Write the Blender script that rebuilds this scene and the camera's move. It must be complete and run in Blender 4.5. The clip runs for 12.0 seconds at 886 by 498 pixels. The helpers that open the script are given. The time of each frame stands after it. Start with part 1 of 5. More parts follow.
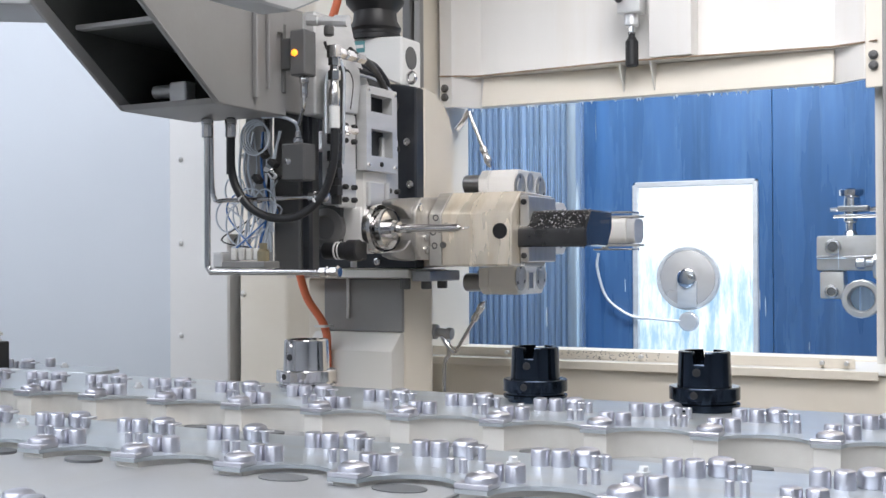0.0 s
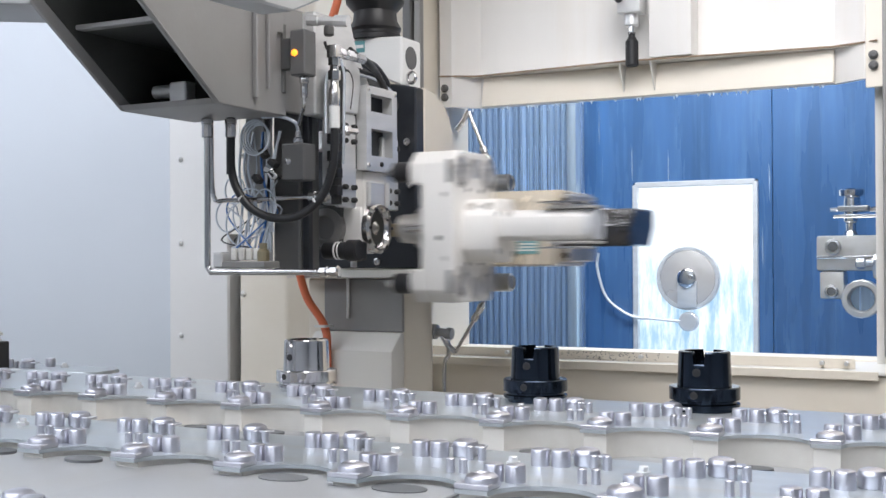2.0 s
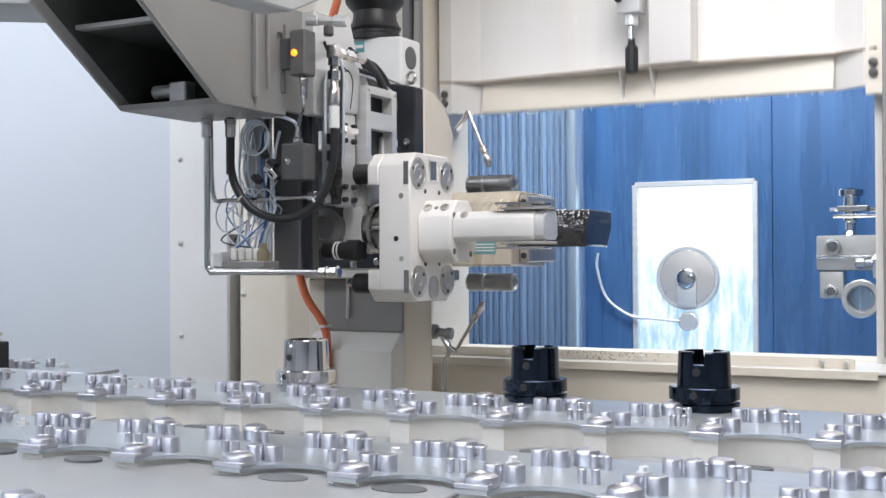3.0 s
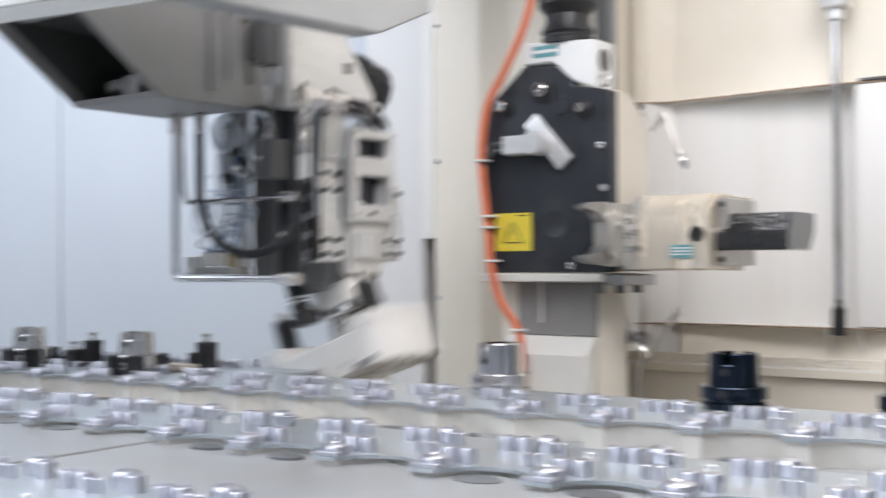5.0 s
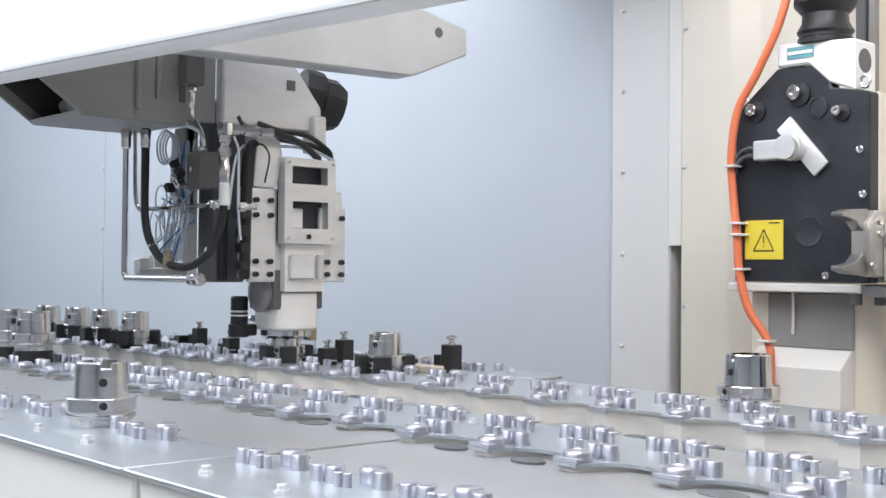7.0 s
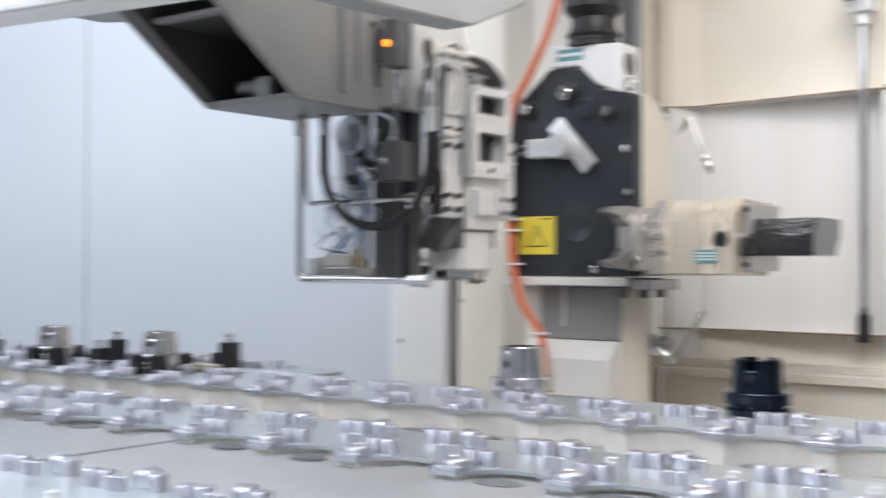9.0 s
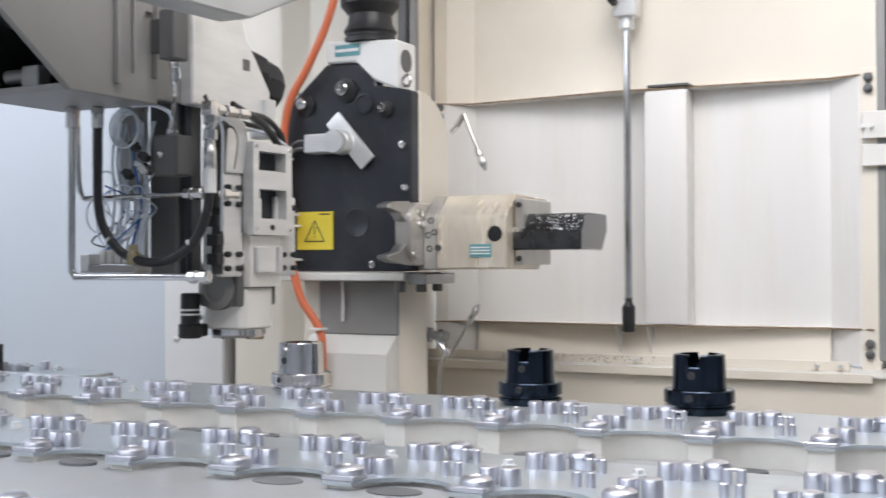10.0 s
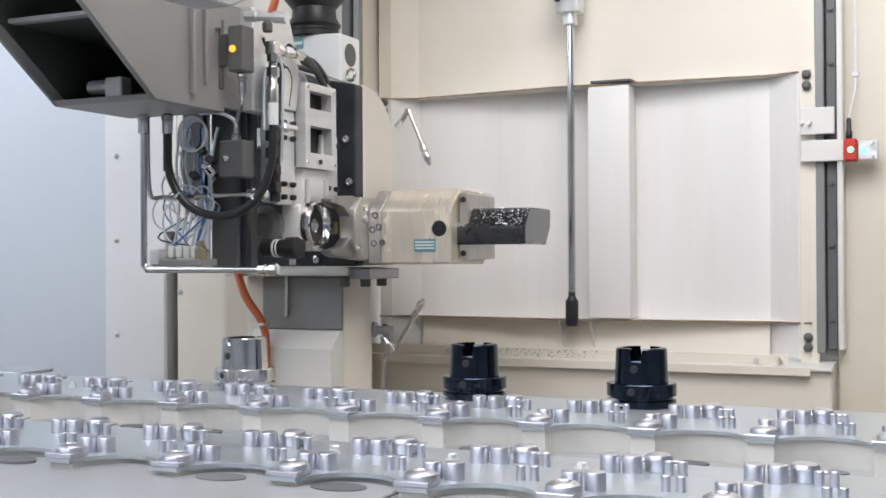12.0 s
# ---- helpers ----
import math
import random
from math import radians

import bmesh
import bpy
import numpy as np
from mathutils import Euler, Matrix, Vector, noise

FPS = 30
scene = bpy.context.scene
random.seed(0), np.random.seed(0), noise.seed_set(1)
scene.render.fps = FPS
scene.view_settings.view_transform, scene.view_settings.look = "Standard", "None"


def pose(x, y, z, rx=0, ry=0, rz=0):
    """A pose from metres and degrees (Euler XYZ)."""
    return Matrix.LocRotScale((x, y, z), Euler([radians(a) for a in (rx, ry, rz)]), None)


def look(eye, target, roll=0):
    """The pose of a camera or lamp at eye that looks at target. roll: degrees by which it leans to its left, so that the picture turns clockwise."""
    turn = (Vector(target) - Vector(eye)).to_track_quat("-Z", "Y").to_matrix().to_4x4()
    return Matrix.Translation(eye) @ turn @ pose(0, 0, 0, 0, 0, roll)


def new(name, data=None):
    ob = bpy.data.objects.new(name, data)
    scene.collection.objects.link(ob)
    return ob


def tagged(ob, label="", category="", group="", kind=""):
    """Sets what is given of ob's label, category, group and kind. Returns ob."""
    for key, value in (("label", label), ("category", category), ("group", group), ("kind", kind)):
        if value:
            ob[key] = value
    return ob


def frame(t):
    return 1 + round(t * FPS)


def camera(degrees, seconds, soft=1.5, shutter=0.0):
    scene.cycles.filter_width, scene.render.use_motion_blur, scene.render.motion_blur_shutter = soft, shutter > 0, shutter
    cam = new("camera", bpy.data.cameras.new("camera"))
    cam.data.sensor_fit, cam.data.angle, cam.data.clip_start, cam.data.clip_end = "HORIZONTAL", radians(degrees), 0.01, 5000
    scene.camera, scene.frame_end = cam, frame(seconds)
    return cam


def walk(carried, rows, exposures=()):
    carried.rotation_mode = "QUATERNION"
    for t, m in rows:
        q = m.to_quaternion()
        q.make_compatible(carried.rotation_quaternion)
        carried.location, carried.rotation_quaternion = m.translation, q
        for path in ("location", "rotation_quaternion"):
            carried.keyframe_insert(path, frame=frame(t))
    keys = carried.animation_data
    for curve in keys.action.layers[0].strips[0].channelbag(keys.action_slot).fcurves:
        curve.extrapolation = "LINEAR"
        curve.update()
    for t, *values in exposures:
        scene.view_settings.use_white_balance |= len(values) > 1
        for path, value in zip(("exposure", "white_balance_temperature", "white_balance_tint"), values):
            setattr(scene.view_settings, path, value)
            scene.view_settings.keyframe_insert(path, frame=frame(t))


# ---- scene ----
# camera: one long lens on a pan head, turning about a fixed point
cam = camera(41.0, 12.0, soft=1.5, shutter=0.9)
EYE = (0.0, 0.0, 1.226)
TURNS = [(0.0, 90.50, 0.31, 27.10), (2.7, 90.50, 0.31, 27.10), (4.0, 90.48, 0.45, 27.02),
         (4.3, 90.44, 0.50, 27.34), (4.5, 90.56, 0.55, 29.31), (5.0, 90.75, 0.37, 36.43),
         (5.5, 90.93, -0.05, 43.43), (6.0, 90.94, -0.55, 48.06), (6.5, 91.01, -0.54, 48.17),
         (7.9, 91.01, -0.54, 48.17), (8.3, 91.04, -0.55, 46.90), (8.5, 90.99, -0.46, 44.88),
         (9.0, 90.88, -0.18, 37.54), (9.5, 90.75, 0.06, 30.90), (10.0, 90.64, 0.29, 26.86),
         (10.5, 90.55, 0.29, 26.05), (11.0, 90.45, 0.34, 25.77), (11.5, 90.40, 0.30, 24.90),
         (12.0, 90.37, 0.32, 24.17)]
walk(cam, [(t, pose(*EYE, rx, ry, rz)) for t, rx, ry, rz in TURNS], exposures=[(t, e, 6360, 11) for t, e in ((0.0, 0.17), (4.3, 0.17), (6.0, 0.30), (8.3, 0.29), (10.0, 0.16), (12.0, 0.13))])

# ---- light: hall daylight from above, ceiling lamps, two added fills, and the lamps of the work chamber ----
world = bpy.data.worlds.new("hall_light")
scene.world = world
world.use_nodes = True
wn = world.node_tree.nodes
wn["Background"].inputs[0].default_value = (0.80, 0.88, 1.0, 1)
wn["Background"].inputs[1].default_value = 0.55


def area(name, m, sx, sy, power, colour=(1, 1, 1)):
    data = bpy.data.lights.new(name, "AREA")
    data.shape, data.size, data.size_y, data.energy, data.color = "RECTANGLE", sx, sy, power, colour
    ob = new(name, data)
    ob.matrix_world = m
    return ob


area("hall_lamp", look((-2.0, -1.5, 3.9), (-1.9, 0.9, 0)), 7.0, 4.5, 345, (0.885, 0.93, 1.0))
area("ceiling_lamp", look((-1.6, 1.0, 3.6), (-1.6, 1.6, 0)), 5.0, 1.4, 104, (0.955, 0.955, 1.0))
# unseen fill, added to brighten the far left of the side wall
area("fill_west", look((-6.3, 0.2, 3.4), (-4.8, 3.0, 1.2)), 3.0, 1.6, 75, (0.84, 0.92, 1.0))
# unseen warm fill, added to brighten the changer cover and the door
area("fill_east", look((-0.2, 1.5, 3.0), (-1.45, 2.95, 1.45)), 1.2, 0.8, 19, (1.0, 0.93, 0.84))
area("chamber_lamp", look((-1.1, 3.9, 2.7), (-1.3, 4.8, 1.2)), 1.6, 0.5, 56, (0.92, 0.97, 1.0))

# ---- materials ----


def material(name, colour, rough=0.5, metal=0.0, vary=0.12, scale=6.0, bump=0.1, bump_scale=90.0, stretch=(1, 1, 1),
             spot=None, spot_scale=3.0, spot_amount=0.55, coat=0.0):
    """A painted, metal or plastic surface with variation at two scales, a fine relief and, if asked for, stains."""
    m = bpy.data.materials.new(name)
    m.use_nodes = True
    nt = m.node_tree
    n, link = nt.nodes, nt.links.new
    bsdf = n["Principled BSDF"]
    coords = n.new("ShaderNodeTexCoord")
    mapping = n.new("ShaderNodeMapping")
    mapping.inputs["Scale"].default_value = stretch
    link(coords.outputs["Object"], mapping.inputs[0])
    big = n.new("ShaderNodeTexNoise")
    big.inputs["Scale"].default_value, big.inputs["Detail"].default_value = scale, 5
    fine = n.new("ShaderNodeTexNoise")
    fine.inputs["Scale"].default_value, fine.inputs["Detail"].default_value = bump_scale, 3
    for node in (big, fine):
        link(mapping.outputs[0], node.inputs["Vector"])
    info = n.new("ShaderNodeObjectInfo")
    ramp = n.new("ShaderNodeMapRange")
    ramp.inputs["To Min"].default_value, ramp.inputs["To Max"].default_value = 1 - vary, 1 + vary * 0.6
    ramp.inputs["From Min"].default_value, ramp.inputs["From Max"].default_value = 0.3, 0.7
    link(big.outputs["Fac"], ramp.inputs["Value"])
    rnd = n.new("ShaderNodeMapRange")
    rnd.inputs["To Min"].default_value, rnd.inputs["To Max"].default_value = 1 - vary * 0.5, 1 + vary * 0.3
    link(info.outputs["Random"], rnd.inputs["Value"])
    mul = n.new("ShaderNodeMath")
    mul.operation = "MULTIPLY"
    link(ramp.outputs[0], mul.inputs[0])
    link(rnd.outputs[0], mul.inputs[1])
    hue = n.new("ShaderNodeHueSaturation")
    hue.inputs["Color"].default_value = (*colour, 1)
    link(mul.outputs[0], hue.inputs["Value"])
    out = hue.outputs[0]
    if spot:
        blot = n.new("ShaderNodeTexNoise")
        blot.inputs["Scale"].default_value, blot.inputs["Detail"].default_value, blot.inputs["Roughness"].default_value = spot_scale, 7, 0.65
        link(mapping.outputs[0], blot.inputs["Vector"])
        edge = n.new("ShaderNodeMapRange")
        edge.inputs["From Min"].default_value, edge.inputs["From Max"].default_value = 0.5, 0.72
        edge.inputs["To Max"].default_value = spot_amount
        link(blot.outputs["Fac"], edge.inputs["Value"])
        mix = n.new("ShaderNodeMix")
        mix.data_type = "RGBA"
        link(edge.outputs[0], mix.inputs["Factor"])
        link(out, mix.inputs["A"])
        mix.inputs["B"].default_value = (*spot, 1)
        out = mix.outputs["Result"]
    link(out, bsdf.inputs["Base Color"])
    rr = n.new("ShaderNodeMapRange")
    rr.inputs["To Min"].default_value, rr.inputs["To Max"].default_value = max(rough - 0.10, 0.03), min(rough + 0.14, 1)
    link(big.outputs["Fac"], rr.inputs["Value"])
    link(rr.outputs[0], bsdf.inputs["Roughness"])
    bsdf.inputs["Metallic"].default_value = metal
    bsdf.inputs["Coat Weight"].default_value = coat
    relief = n.new("ShaderNodeBump")
    relief.inputs["Strength"].default_value, relief.inputs["Distance"].default_value = bump, 0.002
    link(fine.outputs["Fac"], relief.inputs["Height"])
    link(relief.outputs[0], bsdf.inputs["Normal"])
    return m


def glowing(name, colour, strength):
    m = bpy.data.materials.new(name)
    m.use_nodes = True
    b = m.node_tree.nodes["Principled BSDF"]
    b.inputs["Base Color"].default_value = (*colour, 1)
    b.inputs["Emission Color"].default_value, b.inputs["Emission Strength"].default_value = (*colour, 1), strength
    return m


def clear(name, colour=(1, 1, 1), rough=0.05):
    m = bpy.data.materials.new(name)
    m.use_nodes = True
    b = m.node_tree.nodes["Principled BSDF"]
    b.inputs["Base Color"].default_value = (*colour, 1)
    b.inputs["Transmission Weight"].default_value, b.inputs["Roughness"].default_value, b.inputs["IOR"].default_value = 1, rough, 1.3
    return m


WALL = material("grey_white_panel", (0.52, 0.55, 0.59), 0.48, 0, 0.05, 0.8, 0.04, 60)
CREAM = material("cream_paint", (0.78, 0.72, 0.625), 0.42, 0, 0.06, 1.6, 0.06, 80, spot=(0.62, 0.52, 0.38), spot_scale=1.3, spot_amount=0.3)
CREAM_GREY = material("pale_paint", (0.74, 0.72, 0.68), 0.4, 0, 0.05, 1.8, 0.05, 80)
DOOR_WHITE = material("door_paint", (0.81, 0.79, 0.765), 0.34, 0, 0.06, 1.2, 0.05, 50, stretch=(3, 3, 0.25), spot=(0.70, 0.62, 0.52), spot_scale=2.2, spot_amount=0.32)
BEIGE = material("rack_body_paint", (0.72, 0.69, 0.64), 0.45, 0, 0.08, 2.5, 0.06, 70, spot=(0.42, 0.38, 0.31), spot_scale=4, spot_amount=0.35)
PLATE = material("milled_steel_plate", (0.50, 0.54, 0.57), 0.32, 0.65, 0.10, 9, 0.08, 160, stretch=(1, 6, 1), spot=(0.50, 0.44, 0.34), spot_scale=3, spot_amount=0.35)
PIN = material("ground_steel_pin", (0.64, 0.64, 0.70), 0.36, 1.0, 0.12, 30, 0.05, 240)
CHROME = material("polished_steel", (0.68, 0.67, 0.67), 0.11, 1.0, 0.08, 14, 0.02, 200)
HOLDER = material("turned_steel", (0.72, 0.71, 0.70), 0.20, 1.0, 0.10, 10, 0.06, 60, stretch=(1, 1, 12))
BLUED = material("blued_steel", (0.034, 0.046, 0.066), 0.13, 0.95, 0.2, 14, 0.04, 140)
ALU = material("machined_aluminium", (0.77, 0.77, 0.77), 0.36, 0.55, 0.08, 8, 0.06, 200, stretch=(1, 1, 5))
ALU_WHITE = material("white_milled_casting", (0.86, 0.84, 0.81), 0.34, 0.1, 0.06, 7, 0.06, 150)
GREY_PAINT = material("grey_machine_paint", (0.285, 0.28, 0.275), 0.42, 0.1, 0.10, 4, 0.10, 110, spot=(0.22, 0.20, 0.185), spot_scale=5, spot_amount=0.35)
DARK_GREY = material("dark_grey_paint", (0.12, 0.12, 0.12), 0.45, 0.1, 0.15, 6, 0.1, 120)
# near-black that paints in the shade of hollow insides
CAVITY_SHADE = material("cavity_shade_dark", (0.075, 0.078, 0.074), 0.5, 0.3, 0.2, 5, 0.1, 100)
BLACK_PLATE = material("black_oiled_plate", (0.030, 0.034, 0.042), 0.36, 0.2, 0.22, 7, 0.08, 140, spot=(0.060, 0.062, 0.066), spot_scale=6, spot_amount=0.5)
BLACK = material("black_plastic", (0.018, 0.018, 0.020), 0.42, 0, 0.2, 20, 0.06, 160)
RUBBER = material("black_rubber_hose", (0.022, 0.022, 0.024), 0.34, 0, 0.2, 20, 0.06, 300)
GOLD = material("oily_machined_block", (0.86, 0.78, 0.66), 0.24, 0.45, 0.14, 5, 0.06, 90, stretch=(4, 1, 1), spot=(0.56, 0.44, 0.26), spot_scale=6, spot_amount=0.5)
WET_BLACK = material("wet_black_bar", (0.028, 0.028, 0.030), 0.12, 0.2, 0.2, 30, 0.25, 130, coat=0.6)
ORANGE = material("orange_cable_jacket", (0.78, 0.20, 0.09), 0.42, 0, 0.08, 12, 0.05, 120)
YELLOW = material("yellow_label", (0.82, 0.66, 0.06), 0.45, 0, 0.05, 14, 0.02, 80)
TEAL = material("teal_label", (0.13, 0.33, 0.36), 0.4, 0, 0.05, 14, 0.02, 80)
WHITE = material("white_paint", (0.80, 0.80, 0.79), 0.4, 0, 0.04, 6, 0.04, 100)
BLUE = material("blue_chamber_paint", (0.047, 0.118, 0.262), 0.26, 0.0, 0.30, 2.6, 0.08, 60, stretch=(4, 4, 0.35), spot=(0.11, 0.22, 0.40), spot_scale=5, spot_amount=0.5, coat=0.2)
BLUE_STEEL = material("wet_telescopic_cover", (0.40, 0.53, 0.70), 0.24, 0.5, 0.25, 8, 0.10, 60, stretch=(6, 6, 0.2))
RED = material("red_switch_plastic", (0.55, 0.03, 0.02), 0.35, 0, 0.08, 12, 0.03, 100)
BRASS = material("brass_block", (0.42, 0.36, 0.24), 0.35, 0.9, 0.1, 12, 0.04, 120)
WOODY = material("beige_resin_block", (0.50, 0.44, 0.36), 0.5, 0, 0.1, 10, 0.08, 90)
HOSE_CLEAR = material("clear_blue_hose", (0.60, 0.65, 0.72), 0.12, 0.1, 0.1, 10, 0.02, 100)
BLUE_HOSE = material("blue_hose", (0.06, 0.16, 0.42), 0.25, 0, 0.1, 10, 0.02, 100)
STRIP = material("beige_grey_paint", (0.70, 0.69, 0.68), 0.42, 0, 0.06, 1.6, 0.06, 80)
STEEL_DARK = material("dull_dark_steel", (0.38, 0.38, 0.38), 0.34, 0.9, 0.15, 20, 0.06, 150)
EDGE = material("wet_pale_steel", (0.55, 0.66, 0.76), 0.18, 0.7, 0.2, 10, 0.1, 60, stretch=(5, 5, 0.3))
TRAY = material("worn_grey_tray", (0.385, 0.39, 0.395), 0.36, 0.2, 0.10, 3, 0.06, 90, spot=(0.36, 0.33, 0.28), spot_scale=3.5, spot_amount=0.4)
# dark grey for the painted shade of holes below the bays
BAY_SHADE = material("bay_shade_grey", (0.17, 0.175, 0.18), 0.45, 0.3, 0.3, 12, 0.1, 80)
RUST = material("rusty_worn_edge", (0.42, 0.30, 0.20), 0.6, 0.1, 0.5, 60, 0.2, 120)
AGED = material("aged_cream_paint", (0.72, 0.66, 0.55), 0.44, 0, 0.08, 1.4, 0.06, 80, spot=(0.56, 0.46, 0.33), spot_scale=1.1, spot_amount=0.4)
SATIN = material("satin_milled_steel", (0.60, 0.58, 0.55), 0.36, 0.75, 0.12, 12, 0.06, 140, stretch=(1, 6, 1), spot=(0.40, 0.34, 0.26), spot_scale=9, spot_amount=0.35)
SCRAPED = material("scraped_grey_paint", (0.53, 0.54, 0.55), 0.4, 0.25, 0.12, 5, 0.10, 90, spot=(0.38, 0.38, 0.38), spot_scale=7, spot_amount=0.45)
STREAK = material("bright_coolant", (0.85, 0.93, 1.0), 0.15, 0.0, 0.05, 8, 0.02, 60, coat=0.6)
FLOOR = material("grey_hall_floor", (0.30, 0.30, 0.29), 0.5, 0, 0.12, 1.5, 0.1, 60)
LED = glowing("amber_lamp", (1.0, 0.30, 0.02), 2.0)
GREEN_LED = glowing("green_lamp", (0.22, 1.0, 0.50), 1.3)
# the pane emits light itself, in place of the brightness outside
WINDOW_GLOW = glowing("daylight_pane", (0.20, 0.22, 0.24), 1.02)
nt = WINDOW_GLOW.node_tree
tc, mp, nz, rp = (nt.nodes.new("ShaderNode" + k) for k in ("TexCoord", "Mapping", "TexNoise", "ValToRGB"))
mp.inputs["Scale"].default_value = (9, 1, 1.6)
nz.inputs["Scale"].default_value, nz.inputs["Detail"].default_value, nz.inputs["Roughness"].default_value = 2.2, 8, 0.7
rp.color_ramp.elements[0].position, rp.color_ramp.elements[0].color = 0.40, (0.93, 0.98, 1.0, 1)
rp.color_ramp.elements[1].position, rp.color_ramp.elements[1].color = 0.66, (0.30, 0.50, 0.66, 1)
# towards the bottom, wet streaks thicken and the painted outside brightness dims
xyz, low_dim, wet = (nt.nodes.new("ShaderNode" + k) for k in ("SeparateXYZ", "MapRange", "Math"))
low_dim.inputs["From Min"].default_value, low_dim.inputs["From Max"].default_value = 1.34, 1.12
low_dim.inputs["To Min"].default_value, low_dim.inputs["To Max"].default_value = 0.62, 1.16
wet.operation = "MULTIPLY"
for a, b in ((tc.outputs["Object"], mp.inputs[0]), (mp.outputs[0], nz.inputs["Vector"]), (tc.outputs["Object"], xyz.inputs[0]), (xyz.outputs["Z"], low_dim.inputs["Value"]),
             (nz.outputs["Fac"], wet.inputs[0]), (low_dim.outputs[0], wet.inputs[1]), (wet.outputs[0], rp.inputs[0]), (rp.outputs[0], nt.nodes["Principled BSDF"].inputs["Emission Color"])):
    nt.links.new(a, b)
GLASS = clear("clear_acrylic", (0.86, 0.93, 0.96), 0.08)

# ---- mesh helpers ----


def put(bm, verts, faces):
    vs = [bm.verts.new(v) for v in verts]
    out = []
    for f in faces:
        out.append(bm.faces.new([vs[i] for i in f]))
    return vs, out


def soften(bm, faces, r, seg=1):
    if r > 0:
        edges = list({e for f in faces for e in f.edges})
        bmesh.ops.bevel(bm, geom=edges, offset=r, segments=seg, affect="EDGES", profile=0.6)


def box(bm, x0, x1, y0, y1, z0, z1, r=0.0, seg=1, m=None):
    v = [Vector((x, y, z)) for x in (x0, x1) for y in (y0, y1) for z in (z0, z1)]
    if m:
        v = [m @ p for p in v]
    _, fs = put(bm, v, [(0, 1, 3, 2), (4, 6, 7, 5), (0, 4, 5, 1), (2, 3, 7, 6), (0, 2, 6, 4), (1, 5, 7, 3)])
    soften(bm, fs, r, seg)
    return bm


def prism(bm, poly, axis, a, b, r=0.0, seg=1):
    """A polygon of two coordinates, pulled from a to b along the axis."""
    def p3(u, v, w):
        return {"x": (w, u, v), "y": (u, w, v), "z": (u, v, w)}[axis]
    k = len(poly)
    verts = [p3(u, v, a) for u, v in poly] + [p3(u, v, b) for u, v in poly]
    faces = [tuple(range(k)), tuple(range(2 * k - 1, k - 1, -1))] + [(i, (i + 1) % k, k + (i + 1) % k, k + i) for i in range(k)]
    _, fs = put(bm, verts, faces)
    bmesh.ops.recalc_face_normals(bm, faces=fs)
    soften(bm, fs, r, seg)
    return bm


def basis(d):
    d = Vector(d).normalized()
    u = d.orthogonal().normalized()
    return u, d.cross(u)


def lathe(bm, base, axis, profile, n=24):
    """Turns a profile of (radius, height) about an axis from base."""
    base, axis = Vector(base), Vector(axis).normalized()
    u, v = basis(axis)
    rings = []
    for r, h in profile:
        rings.append([bm.verts.new(base + axis * h + (u * math.cos(a) + v * math.sin(a)) * max(r, 1e-5)) for a in (2 * math.pi * i / n for i in range(n))])
    for p, q in zip(rings, rings[1:]):
        for i in range(n):
            bm.faces.new((p[i], p[(i + 1) % n], q[(i + 1) % n], q[i]))
    bm.faces.new(rings[0][::-1])
    bm.faces.new(rings[-1])
    return bm


def rod(bm, p, q, r, n=14, c=0.0):
    p, q = Vector(p), Vector(q)
    h = (q - p).length
    c = c or min(r * 0.15, h * 0.2)
    return lathe(bm, p, q - p, [(r - c, 0), (r, c), (r, h - c), (r - c, h)], n)


def sweep(bm, pts, r, n=10, fine=6):
    """A round hose or pipe along a smooth line through the points."""
    P = [Vector(p) for p in pts]
    P = [P[0] * 2 - P[1]] + P + [P[-1] * 2 - P[-2]]
    line = []
    for i in range(1, len(P) - 2):
        for k in range(fine):
            t = k / fine
            a, b, c, d = P[i - 1:i + 3]
            line.append(0.5 * (2 * b + (c - a) * t + (2 * a - 5 * b + 4 * c - d) * t * t + (3 * b - a - 3 * c + d) * t ** 3))
    line.append(P[-2])
    u = None
    rings = []
    for i, p in enumerate(line):
        d = (line[min(i + 1, len(line) - 1)] - line[max(i - 1, 0)]).normalized()
        u = d.orthogonal().normalized() if u is None else (u - d * u.dot(d)).normalized()
        w = d.cross(u)
        rings.append([bm.verts.new(p + (u * math.cos(a) + w * math.sin(a)) * r) for a in (2 * math.pi * j / n for j in range(n))])
    for p, q in zip(rings, rings[1:]):
        for i in range(n):
            bm.faces.new((p[i], p[(i + 1) % n], q[(i + 1) % n], q[i]))
    bm.faces.new(rings[0][::-1])
    bm.faces.new(rings[-1])
    return bm


def bend(pts, r=0.03, k=5):
    """Rounds the corners of a straight-legged pipe."""
    P = [Vector(p) for p in pts]
    out = [P[0], P[0].lerp(P[1], 0.5)]
    for a, b, c in zip(P, P[1:], P[2:]):
        s, e = b + (a - b).normalized() * r, b + (c - b).normalized() * r
        for i in range(k + 1):
            t = i / k
            out.append((1 - t) ** 2 * s + 2 * t * (1 - t) * b + t * t * e)
    out += [P[-2].lerp(P[-1], 0.6), P[-1]]
    return out


def mesh_of(name, bm, mat, angle=32):
    me = bpy.data.meshes.new(name)
    bmesh.ops.recalc_face_normals(bm, faces=bm.faces)
    bm.to_mesh(me)
    bm.free()
    me.materials.append(mat)
    me.polygons.foreach_set("use_smooth", [True] * len(me.polygons))
    me.set_sharp_from_angle(angle=radians(angle))
    return me


def part(name, bm, mat, parent=None, label=""):
    """One mesh object under a thing or a part; its coordinates are in its parent's space."""
    ob = new(name, bm if isinstance(bm, bpy.types.Mesh) else mesh_of(name, bm, mat))
    ob.parent = parent
    return tagged(ob, label)


